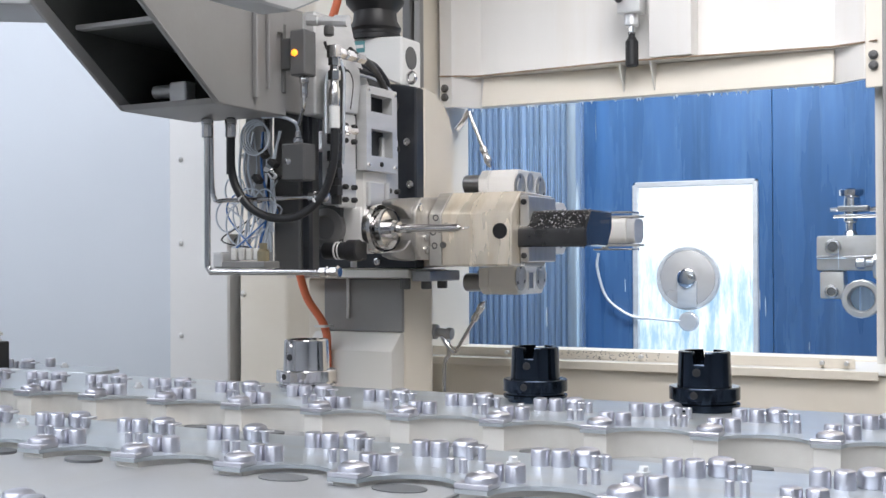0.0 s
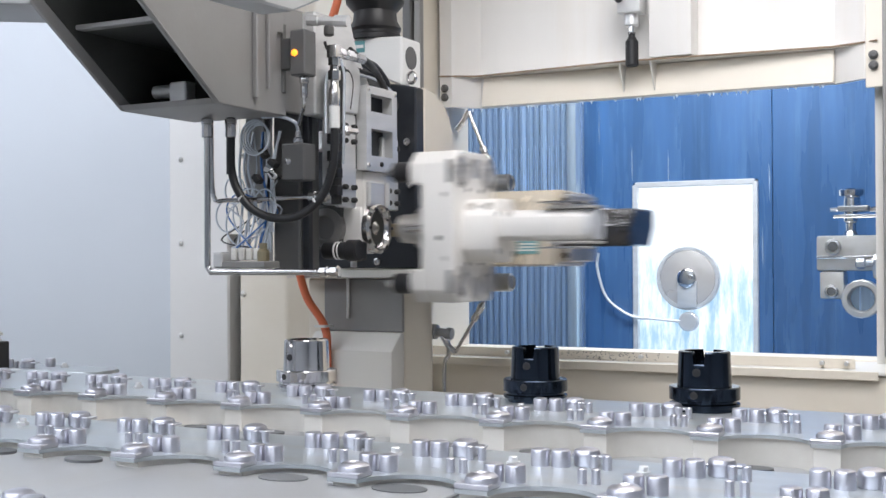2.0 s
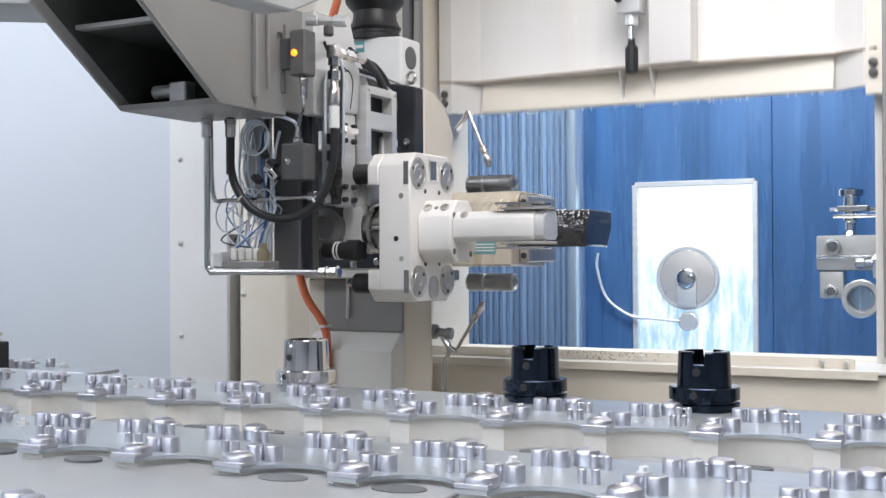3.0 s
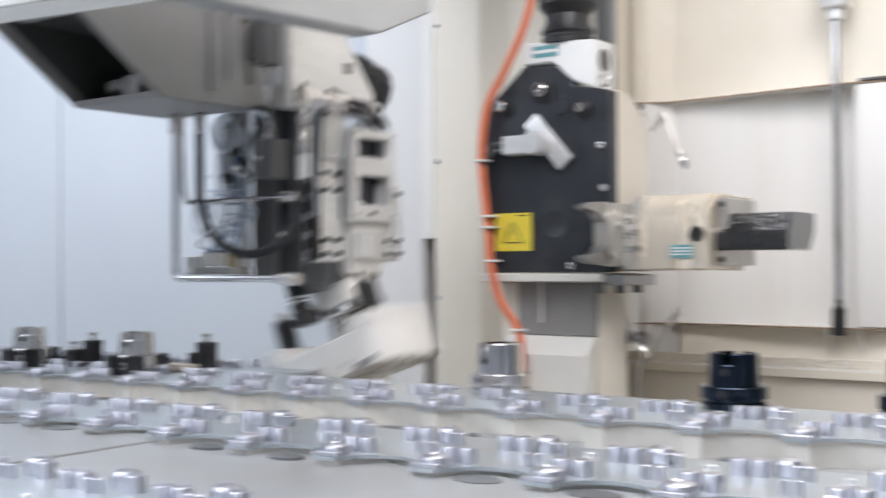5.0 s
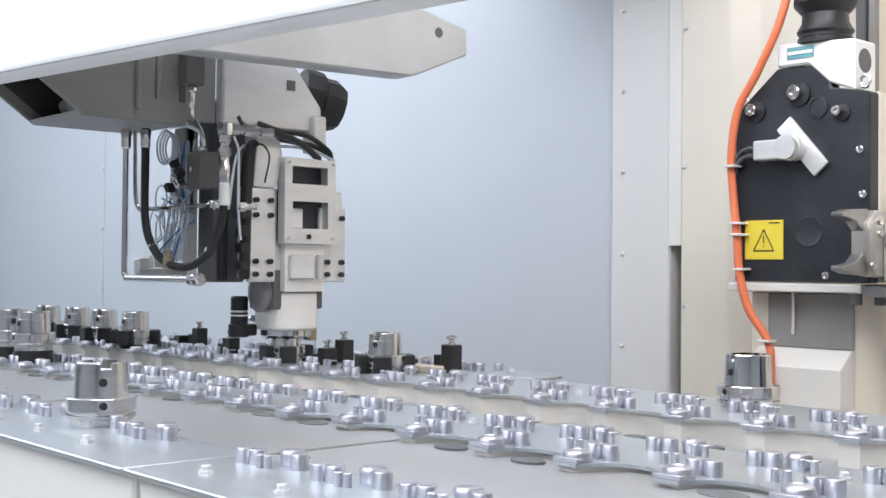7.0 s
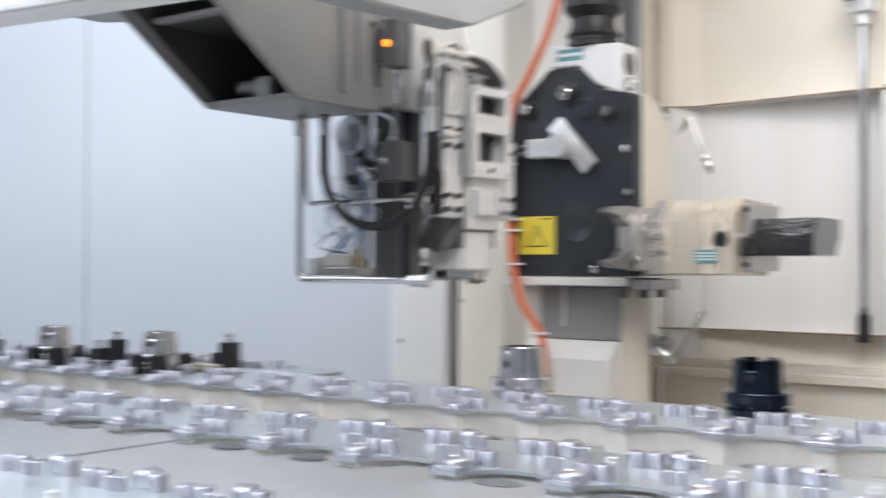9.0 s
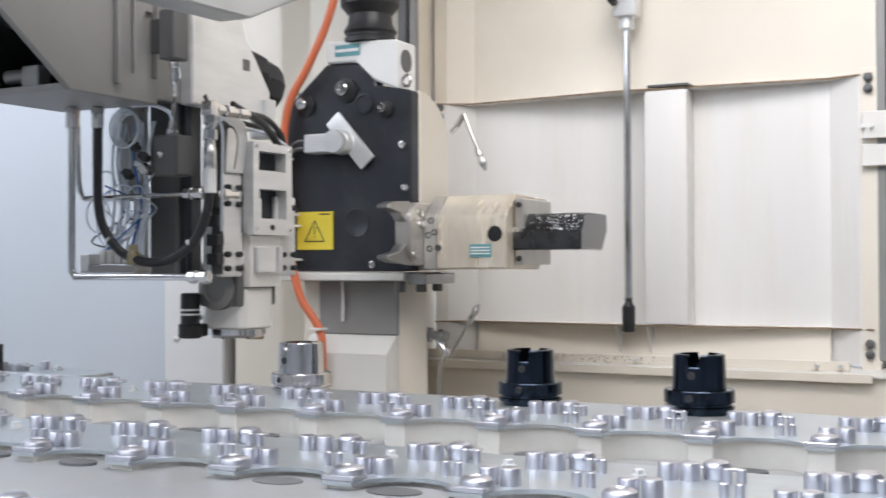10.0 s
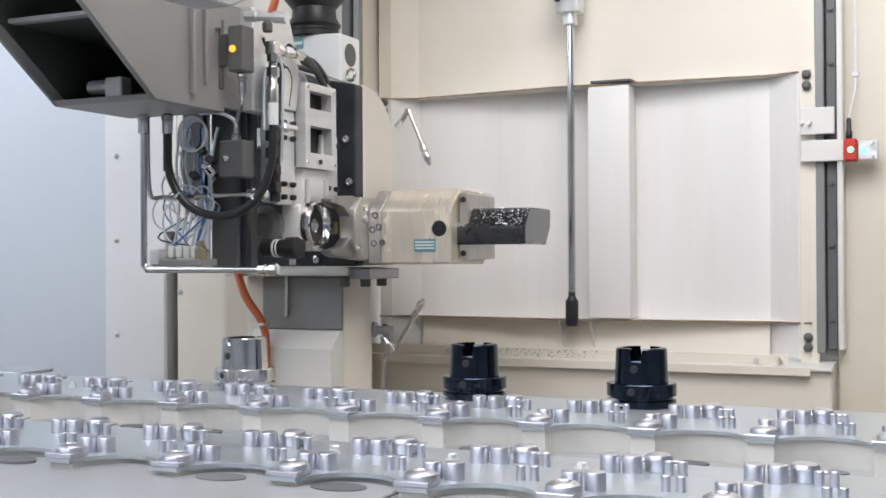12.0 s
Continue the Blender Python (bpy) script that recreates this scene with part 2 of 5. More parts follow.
def thing(name, m, label, category, group="", kind=""):
    ob = new(name)
    ob.matrix_basis = m
    ob.empty_display_size = 0.05
    return tagged(ob, label, category, group, kind)


def solid(name, bm, mat, label, category="", group="", kind=""):
    return tagged(part(name, bm, mat), label, category, group, kind)


B = bmesh.new

# ---- the hall and the machine's walls ----
solid("floor", box(B(), -9, 5, -5, 7, -0.1, 0.0), FLOOR, "grey painted concrete hall floor", kind="structure")
solid("ceiling", box(B(), -9, 5, -5, 7, 4.2, 4.3), WHITE, "pale hall ceiling", kind="structure")
solid("wall_south", box(B(), -9, 5, -5.1, -5, 0, 4.2), WALL, "pale hall wall", kind="structure")
solid("wall_west", box(B(), -9.1, -9, -5, 7, 0, 4.2), WALL, "pale hall wall", kind="structure")
solid("wall_east", box(B(), 5, 5.1, -5, 7, 0, 4.2), WALL, "pale hall wall", kind="structure")
solid("wall_far", box(B(), -9, 5, 7, 7.1, 0, 4.2), WALL, "pale hall wall", kind="structure")

YW = 3.12   # face of the enclosure's side wall
side_wall = thing("wall_side", pose(0, 0, 0), "smooth grey-white sheet metal enclosure panels with small screws", "wall", kind="structure")
for i, (a, b) in enumerate([(-9.0, -6.45), (-6.44, -4.35), (-4.34, -2.605)]):
    part("panel", box(B(), a, b, YW, YW + 0.04, 0.0, 4.2, 0.004), WALL, side_wall)
# the pillar beside the changer, its cover strip and its cable slot
pillar = thing("pillar", pose(0, 0, 0), "cream painted sheet metal pillar with a cable slot and screws", "pillar", kind="structure")
part("cover_strip", box(B(), -2.60, -2.355, YW - 0.035, YW + 0.1, 0.0, 4.2, 0.006), STRIP, pillar)
part("slot_back", box(B(), -2.355, -2.30, YW + 0.03, YW + 0.1, 0.0, 4.2), GREY_PAINT, pillar, "dark cable slot")
part("column", prism(B(), [(-2.30, YW - 0.05), (-2.12, YW - 0.05), (-2.04, YW), (-1.70, YW), (-1.70, YW + 0.12), (-2.30, YW + 0.12)], "z", 0.0, 4.2, 0.01, 2), CREAM, pillar)
part("slot_cover", box(B(), -2.353, -2.302, YW - 0.046, YW + 0.03, 1.31, 4.2, 0.002), CREAM_GREY, pillar)
part("slot_cable", sweep(B(), [(-2.325, YW, 0.4), (-2.327, YW + 0.005, 0.9), (-2.322, YW, 1.26), (-2.328, YW + 0.01, 1.30)], 0.010), DARK_GREY, pillar)
screw_mesh = mesh_of("screw", lathe(B(), (0, 0, 0), (0, -1, 0), [(0.009, 0), (0.009, 0.004), (0.005, 0.008), (0.004, 0.012)], 8), ALU)
for x, zs, y in ((-2.548, (0.98, 1.285, 1.56, 1.83, 2.10), YW - 0.036), (-2.285, (1.12, 1.56, 2.0), YW - 0.051), (-6.46, (1.1, 1.45, 1.8), YW - 0.001)):
    for z in zs:
        part("screw", screw_mesh, ALU, pillar if x > -3 else side_wall).location = (x, y, z)

# upright frame beside the sliding door, with its guides
frame_l = thing("door_frame_left", pose(0, 0, 0), "cream door post with dark steel guide strips", "door frame", kind="structure")
part("post", box(B(), -1.70, -1.655, 3.10, 3.42, 0.0, 4.2, 0.004), CREAM, frame_l)
part("guide", box(B(), -1.70, -1.672, 3.065, 3.098, 1.30, 4.2, 0.003), DARK_GREY, frame_l, "dark steel guide strip")
part("guide", box(B(), -1.668, -1.645, 3.075, 3.098, 1.30, 4.2, 0.003), GREY_PAINT, frame_l, "grey steel guide strip")
frame_r = thing("door_frame_right", pose(0, 0, 0), "cream door post with a grey guide rail and bolts", "door frame", kind="structure")
part("post", prism(B(), [(-0.325, 3.23), (0.9, 3.16), (0.9, 3.42), (-0.325, 3.42)], "z", 0.0, 4.2, 0.004), AGED, frame_r)
part("rail", box(B(), -0.375, -0.352, 3.19, 3.24, 0.97, 4.2, 0.003), GREY_PAINT, frame_r, "grey steel guide rail")
part("rail", box(B(), -0.348, -0.322, 3.20, 3.24, 0.98, 4.2, 0.003), DARK_GREY, frame_r, "dark guide groove")
part("lip", box(B(), -0.320, -0.305, 3.18, 3.24, 0.98, 4.2, 0.003), CREAM_GREY, frame_r)
part("infill", box(B(), -0.40, -0.325, 3.25, 3.42, 0.0, 4.2), CREAM_GREY, frame_r)
for z in (1.06, 1.25, 1.41, 1.58, 1.72, 1.86, 2.0):
    part("bolt", rod(B(), (-0.335, 3.20, z), (-0.335, 3.188, z), 0.006, 10), DARK_GREY, frame_r)

# sill below the opening
sill = thing("door_sill", pose(0, 0, 0), "cream painted steel sill with a drip ledge and screws", "sill", kind="structure")
part("face", box(B(), -1.70, 0.9, 3.30, 3.42, 0.0, 0.955, 0.004), CREAM, sill)
part("ledge", prism(B(), [(3.115, 0.930), (3.115, 0.938), (3.18, 0.946), (3.29, 0.950), (3.29, 0.930)], "x", -1.655, -0.33, 0.002), CREAM_GREY, sill)
part("drip_lip", box(B(), -1.655, -0.38, 3.108, 3.1145, 0.918, 0.940, 0.001), CREAM, sill)
part("riser", box(B(), -1.655, -0.44, 3.150, 3.156, 0.942, 0.968, 0.001), CREAM, sill)
part("apron", box(B(), -1.655, -0.33, 3.13, 3.29, 0.0, 0.929, 0.004), CREAM, sill)
for x in (-1.40, -1.00, -0.52, -0.46):
    part("screw", rod(B(), (x, 3.150, 0.956), (x, 3.133, 0.956), 0.006, 8), ALU, sill)
# wall over the opening, behind the door
solid("wall_over_door", box(B(), -1.70, 0.9, 3.36, 3.42, 1.76, 4.2), CREAM_GREY, "cream sheet metal wall over the opening", kind="structure")

# ---- the blue work chamber behind the door ----
chamber = thing("chamber_wall", pose(0, 0, 0), "wet glossy blue painted sheet metal chamber walls", "wall", kind="structure")
YC = 5.0
part("back_panel", box(B(), -2.02, -1.62, YC, YC + 0.05, 0.0, 3.2), BLUE, chamber)
part("back_panel", box(B(), -1.62, -1.08, YC, YC + 0.05, 1.555, 3.2), BLUE, chamber)
part("back_panel", box(B(), -1.62, -1.08, YC, YC + 0.05, 0.0, 0.70), BLUE, chamber)
part("back_panel", box(B(), -1.08, -1.022, YC, YC + 0.05, 0.0, 3.2), BLUE, chamber)
part("back_panel", box(B(), -1.018, 0.3, YC - 0.012, YC + 0.05, 0.0, 3.2, 0.004), BLUE, chamber)
part("end_wall", box(B(), 0.2, 0.25, 3.42, YC, 0.0, 3.2), BLUE, chamber)
part("roof", box(B(), -3.2, 0.25, 3.42, YC, 3.0, 3.05), BLUE, chamber)
part("end_wall", box(B(), -3.2, -3.15, 3.42, YC, 0.0, 3.2), BLUE, chamber)
part("sump", box(B(), -3.2, 0.25, 3.42, YC, 0.30, 0.35), BLUE_STEEL, chamber)
corner = [(-1.845, YC - 0.23), (-1.800, YC - 0.23), (-1.79, YC - 0.17), (-1.845, YC - 0.17)]
part("edge_strip", prism(B(), corner, "z", 0.3, 3.0, 0.008, 2), EDGE, chamber, "wet pale edge strip")
# telescopic cover: folds that can be told apart
cover = thing("telescopic_cover", pose(0, 0, 0), "wet blue-grey ribbed steel cover with vertical folds", "machine cover")
part("backing", box(B(), -3.15, -1.846, YC - 0.19, YC - 0.001, 0.35, 3.0), BLUE_STEEL, cover)
slat = mesh_of("slat", prism(B(), [(0.0, 0.0), (0.006, -0.016), (0.022, -0.020), (0.030, -0.004), (0.032, 0.0)], "z", 0.35, 3.0), BLUE_STEEL)
for k in range(38):
    part("slat", slat, BLUE_STEEL, cover).location = (-1.880 - 0.0325 * k, YC - 0.1905 - (0.006 if k % 3 == 0 else 0.0), 0)

win = thing("window_1", pose(0, 0, 0), "bright wet inspection window with a steel frame", "window", kind="structure")
wx0, wx1, wz0, wz1 = -1.61, -1.09, 0.72, 1.545
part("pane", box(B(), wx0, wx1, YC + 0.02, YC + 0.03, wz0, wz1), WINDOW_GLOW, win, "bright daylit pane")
for a, b, c, d in ((wx0 - 0.012, wx0 + 0.012, wz0, wz1), (wx1 - 0.012, wx1 + 0.012, wz0, wz1), (wx0, wx1, wz1 - 0.012, wz1 + 0.012), (wx0, wx1, wz0 - 0.02, wz0 + 0.012)):
    part("frame", box(B(), a, b, YC - 0.015, YC + 0.018, c, d, 0.004), ALU, win)

# ---- the tool rack: plates with scalloped edges, pins and clamp bolts ----
PITCH = 0.148
ZP = 1.0


def scallops(x0, x1, y_tip, y_back, first, r, depth, sign=1):
    """Outline of a strip whose working edge has round bays between tongues."""
    pts = [(x0, y_back), (x0, y_tip)]
    x = first - 40 * PITCH
    while x - r < x0:
        x += PITCH
    while x + r < x1:
        for i in range(13):
            a = math.pi * i / 12
            pts.append((x - r * math.cos(a), y_tip + sign * depth * math.sin(a)))
        x += PITCH
    pts += [(x1, y_tip), (x1, y_back)]
    return pts


pin_large = mesh_of("large_pin", lathe(B(), (0, 0, 0), (0, 0, 1), [(0.0105, 0), (0.0105, 0.0165), (0.0098, 0.0178), (0.0084, 0.0184)], 16), PIN)
pin_small = mesh_of("small_pin", lathe(B(), (0, 0, 0), (0, 0, 1), [(0.0048, 0), (0.0048, 0.0145), (0.0040, 0.0153)], 10), PIN)
bolt_bm = box(B(), -0.019, 0.019, -0.015, 0.015, 0.0, 0.0055, 0.0008)
lathe(bolt_bm, (0.003, 0.004, 0.005), (0, 0, 1), [(0.0175, 0), (0.0175, 0.003), (0.0165, 0.0060), (0.0130, 0.0086), (0.008, 0.0095), (0.006, 0.0080)], 18)
clamp_bolt = mesh_of("clamp_bolt", bolt_bm, PIN)
dome_bm = lathe(B(), (0, 0, 0), (0, 0, 1), [(0.0138, 0), (0.0145, 0.001), (0.0150, 0.0115), (0.0150, 0.0135), (0.0132, 0.0172), (0.009, 0.0190)], 16)
box(dome_bm, -0.016, 0.024, -0.007, 0.009, 0.0095, 0.0125, 0.0008)
dome_bolt = mesh_of("dome_bolt", dome_bm, PIN)
cap_bm = lathe(B(), (0, 0, 0), (0, 0, 1), [(0.0085, 0), (0.0085, 0.004), (0.0055, 0.0045), (0.0055, 0.009), (0.0045, 0.0098)], 6)
cap_screw = mesh_of("cap_screw", cap_bm, ALU)


def fit(name, mesh, owner, x, y, turn=0.0):
    ob = part(name, mesh, None, owner)
    ob.matrix_basis = pose(x, y, ZP, 0, 0, turn)
    return ob


def rack_strip(x0, x1, y_tip, y_back, first, label):
    """One strip that opens to the front: bays along its front edge, pins behind them."""
    rack = thing("tool_rack", pose(0, 0, 0), label, "tool rack", "tool racks")
    part("plate", prism(B(), scallops(x0, x1, y_tip, y_back, first, 0.056, 0.052), "z", ZP - 0.0045, ZP), PLATE, rack, "milled steel plate with round bays")
    part("body", prism(B(), scallops(x0, x1, y_tip + 0.008, y_back - 0.01, first, 0.058, 0.054), "z", 0.25, ZP - 0.005), BEIGE, rack, "beige-grey painted rack body")
    x = first - PITCH / 2 - 30 * PITCH
    while x < x1 - 0.02:
        if x > x0 + 0.02:
            fit("clamp_bolt", clamp_bolt, rack, x, y_tip + 0.016)
            for dx, dy in ((0.000, 0.055), (0.0228, 0.058)):
                fit("large_pin", pin_large, rack, x + dx, y_tip + dy)
            for dx, dy in ((-0.062, 0.080), (-0.048, 0.082), (-0.078, 0.160), (-0.064, 0.162)):
                fit("small_pin", pin_small, rack, x + dx, y_tip + dy)
            for dx, dy in ((-0.140, 0.160), (-0.1172, 0.163)):
                fit("large_pin", pin_large, rack, x + dx, y_tip + dy)
            fit("dome_bolt", dome_bolt, rack, x - 0.094, y_tip + 0.182, random.uniform(-8, 8))
            if random.random() < 0.35:
                fit("cap_screw", cap_screw, rack, x - 0.02, y_tip + 0.150)
        x += PITCH
    return rack


rack_a = rack_strip(-4.6, 0.75, 1.482, 1.80, -1.352, "steel tool rack strip with pins and clamp bolts, holding tools")
rack_b = rack_strip(-4.6, 0.75, 1.045, 1.275, -0.876, "steel tool rack strip with rows of upright pins")
# front strip, open to the back, in two plates
for x0, x1 in ((-4.0, -1.235), (-1.23, 0.75)):
    rack = thing("tool_rack", pose(0, 0, 0), "front tool rack plate with pins and cap screws", "tool rack", "tool racks")
    part("plate", prism(B(), [(x0, 0.622), (x1, 0.622), (x1, 0.80), (x0, 0.80)], "z", ZP - 0.007, ZP, 0.0015), PLATE, rack, "bluish milled steel plate")
    part("body", box(B(), x0 + 0.004, x1 - 0.004, 0.640, 0.79, 0.25, ZP - 0.0075, 0.004), CREAM_GREY, rack, "cream painted rack body")
    part("slot", box(B(), x0 + 0.1, x0 + 0.5, 0.634, 0.6405, 0.70, 0.955, 0.002), DARK_GREY, rack, "dark opening")
    x = -0.965 - 20 * PITCH
    while x < x1 - 0.06:
        if x > x0 + 0.06:
            for dx, dy in ((-0.070, 0.752), (-0.048, 0.756), (0.012, 0.772)):
                fit("large_pin", pin_large, rack, x + dx, dy)
            for dx, dy in ((-0.028, 0.745), (-0.016, 0.748)):
                fit("small_pin", pin_small, rack, x + dx, dy)
            fit("dome_bolt", dome_bolt, rack, x - 0.020, 0.785, random.uniform(-6, 6))
            fit("cap_screw", cap_screw, rack, x - 0.03, 0.677)
        x += PITCH
rack_c = thing("tool_rack", pose(0, 0, 0), "narrow rear rack plate with pins and bolts", "tool rack", "tool racks")
part("plate", prism(B(), [(-4.6, 1.806), (-1.745, 1.806), (-1.728, 1.83), (-1.735, 1.90), (-1.77, 1.93), (-4.6, 1.93)], "z", ZP - 0.007, ZP, 0.001), PLATE, rack_c, "milled steel plate")
part("body", box(B(), -4.59, -1.79, 1.81, 1.90, 0.25, ZP - 0.0075, 0.003), BEIGE, rack_c, "beige-grey painted rack body")
x = -4.5
while x < -1.86:
    for dx, dy in ((0.0, 1.835), (0.070, 1.885)):
        fit("large_pin", pin_large, rack_c, x + dx, dy)
    fit("small_pin", pin_small, rack_c, x + 0.028, 1.83)
    fit("dome_bolt", dome_bolt, rack_c, x + 0.045, 1.845, random.uniform(-10, 10))
    fit("cap_screw", cap_screw, rack_c, x + 0.115, 1.88)
    x += PITCH
for y0, y1, z1 in ((0.803, 1.098, 0.9905), (1.278, 1.536, 0.962)):
    tray = thing("drip_tray", pose(0, 0, 0), "worn grey tray plates between the rack strips", "drip tray", "drip trays")
    for k in range(15):
        part("tray_plate", box(B(), -4.6 + 0.37 * k, -4.603 + 0.37 * (k + 1), y0, y1, 0.25, z1 - (0.002 if k % 2 else 0), 0.0015), TRAY, tray)
    first, y = (-0.876, 1.045) if y0 < 1 else (-1.352, 1.482)
    k = -22
    while first + k * PITCH < 0.68:
        if first + k * PITCH > -4.5 and k % 3:
            x, r = first + k * PITCH + random.uniform(-0.016, 0.004), random.uniform(0.015, 0.022)
            # flat oval on the tray; its dark colour paints a shadowed hole
            part("drain_pocket", prism(B(), [(x + r * 1.5 * math.cos(a), y + 0.018 + r * math.sin(a)) for a in (math.tau * i / 18 for i in range(18))], "z", z1 - 0.02, z1 + 0.0012), BAY_SHADE, tray, "flat dark oval for a shadowed hole")
        k += 1
solid("rack_base", box(B(), -4.6, 0.75, 0.63, 1.93, 0.0, 0.25, 0.005), BEIGE, "beige-grey steel base under the tool racks", "machine base")


def tool_holder(x, y, mat, label, s=1.0, turn=0.0, z=ZP, clamps=False, notch=0.26, deep=0.017):
    """A hollow-shank tool holder standing with its shank up: flange, groove, taper with two drive slots."""
    t = thing("tool_holder", pose(x, y, z, 0, 0, turn), label, "tool holder", "tool holders")
    f = 0.050 * s
    part("flange", lathe(B(), (0, 0, 0), (0, 0, 1), [(f * 0.86, 0), (f * 0.86, 0.010), (f * 0.97, 0.010), (f, 0.0115), (f, 0.0150), (f * 0.90, 0.0165), (f * 0.90, 0.0195), (f, 0.0210), (f, 0.0385), (f * 0.97, 0.040)], 40), mat, t)
    bm = B()
    r0, r1, h0, h1, n = 0.0385 * s, 0.0365 * s, 0.040, 0.040 + 0.050 * s, 96
    ri = 0.028 * s
    ring = []
    for i in range(n):
        a = 2 * math.pi * i / n
        d = min(abs((a - c + math.pi) % (2 * math.pi) - math.pi) for c in (0.0, math.pi))
        top = h1 - (deep * s if d < notch else 0.0)
        c, q = math.cos(a), math.sin(a)
        ring.append([bm.verts.new(v) for v in ((r0 * c, r0 * q, h0), (r1 * c, r1 * q, top - 0.002), ((r1 - 0.002) * c, (r1 - 0.002) * q, top), (ri * c, ri * q, top), (ri * c, ri * q, h0 + 0.006))])
    for i in range(n):
        p, q = ring[i], ring[(i + 1) % n]
        for k in range(4):
            bm.faces.new((p[k], q[k], q[k + 1], p[k + 1]))
    bm.faces.new([r[4] for r in ring])
    part("taper", bm, mat, t)
    part("coolant_tube", lathe(B(), (0, 0, h0), (0, 0, 1), [(0.010 * s, 0), (0.010 * s, 0.03), (0.007 * s, 0.032)], 14), mat, t)
    for a in (-0.08, 3.02):
        d = Vector((math.cos(a), math.sin(a), 0))
        part("key_hole", rod(B(), d * (r0 - 0.003) + Vector((0, 0, 0.062)), d * (r0 - 0.0002) + Vector((0, 0, 0.062)), 0.0062, 12), BLACK, t, "dark round hole")
        part("key_hole", rod(B(), d * (f - 0.004) + Vector((0, 0, 0.030)), d * (f + 0.0004) + Vector((0, 0, 0.030)), 0.006, 12), BLACK, t, "dark round hole")
    if clamps:
        for a in (0.5, 2.4, 4.2, 5.6):
            part("clamp", box(B(), f * 0.75, f * 1.35, -0.020, 0.020, -0.001, 0.040, 0.003, 1, Matrix.Rotation(a, 4, "Z")), BLACK, t, "black clamp block")
    return t


tool_holder(-0.4585, 1.748, BLUED, "black blued tool holder standing on the rack plate", 1.04, -88, z=ZP - 0.004)
tool_holder(-0.7305, 1.748, BLUED, "black blued tool holder standing on the rack plate", 1.02, -84, z=ZP - 0.004)
tool_holder(-1.150, 1.725, CHROME, "polished steel tool holder standing on the rack plate", 1.04, -100, z=ZP - 0.003, notch=0.10, deep=0.010)
tool_holder(-1.602, 0.775, HOLDER, "turned steel tool holder on the front rack plate", 1.0, 165, notch=0.2, deep=0.008)
for x, y, s, c in ((-2.02, 1.64, 0.95, True), (-2.40, 1.64, 0.95, True)):
    tool_holder(x, y, HOLDER, "steel tool holder between black clamp blocks", s, random.uniform(-80, -40), clamps=c)
for x, y in ((-3.04, 1.57), (-3.23, 1.57), (-3.43, 1.58), (-3.62, 1.57), (-2.71, 1.14), (-2.87, 1.15), (-3.05, 1.14), (-3.22, 1.15)):
    t = tool_holder(x, y, HOLDER, "turned steel tool holder in a crowded part of the rack", 1.0, random.uniform(-90, 0), z=ZP + (0.03 if y < 1.3 else 0.012), clamps=y > 1.3)
    part("collar", lathe(B(), (0, 0, -0.03 if y < 1.3 else -0.012), (0, 0, 1), [(0.043, 0), (0.045, 0.002), (0.045, 0.028 if y < 1.3 else 0.011)], 24), BLACK, t, "black collar")


def clamp_plug(x, y, h, label):
    t = thing("index_plug", pose(x, y, ZP), label, "index plug", "index plugs")
    part("block", box(B(), -0.017, 0.017, -0.017, 0.017, 0, h, 0.002), BLACK, t)
    part("block", box(B(), -0.044, -0.018, -0.015, 0.013, 0, h * 0.62, 0.002), BLACK, t)
    if h > 0.03:
        part("knob", lathe(B(), (0, 0, h), (0, 0, 1), [(0.009, 0), (0.009, 0.004), (0.006, 0.006), (0.006, 0.011), (0.011, 0.013), (0.011, 0.018), (0.008, 0.020)], 14), HOLDER, t, "turned steel knob")
    return t


for x, y, h in ((-1.93, 1.755, 0.062), (-2.06, 1.74, 0.024), (-2.30, 1.74, 0.055), (-2.26, 1.66, 0.040), (-2.70, 1.67, 0.042), (-3.05, 1.78, 0.050), (-3.12, 1.76, 0.026), (-2.52, 1.70, 0.020)):
    clamp_plug(x, y, h, "black index plug with a steel knob on the rack" if h > 0.03 else "low black index block on the rack")
solid("spacer_block", box(B(), -2.04, -1.93, 1.70, 1.735, ZP, ZP + 0.016, 0.002), WOODY, "beige spacer block on the rack plate", "spacer")

# ---- rack gantry: the X rail cover, the cross arm, the carriage and its swivel gripper ----
rail_m = Matrix.Translation((-1.931, 0.7547, 1.53)) @ Matrix.Rotation(math.atan2(0.0956, 0.6764), 4, "Z")
sec = [(0.002, 0.0), (-0.010, 0.001), (-0.019, 0.005), (-0.023, 0.012), (-0.022, 0.022), (-0.014, 0.034), (0.10, 0.22), (0.19, 0.38), (0.20, 0.55), (0.24, 0.55), (0.02, 0.0)]
bm = prism(B(), sec, "x", -3.6, 1.3, 0.003)
bmesh.ops.transform(bm, matrix=rail_m, verts=bm.verts)
rail = solid("gantry_rail", bm, WHITE, "long white rounded gantry rail cover", "gantry rail")
bm = box(B(), -3.6, 1.3, -0.0225, -0.018, 0.0075, 0.0095, 0.0005)
bmesh.ops.transform(bm, matrix=rail_m, verts=bm.verts)
part("groove", bm, TRAY, rail, "grey groove")
for x in (-3.4, -1.2, 1.1):
    bm = box(B(), x - 0.05, x + 0.05, 0.205, 0.235, 0.552, 2.67, 0.004)
    bmesh.ops.transform(bm, matrix=rail_m, verts=bm.verts)
    part("hanger", bm, WALL, rail)

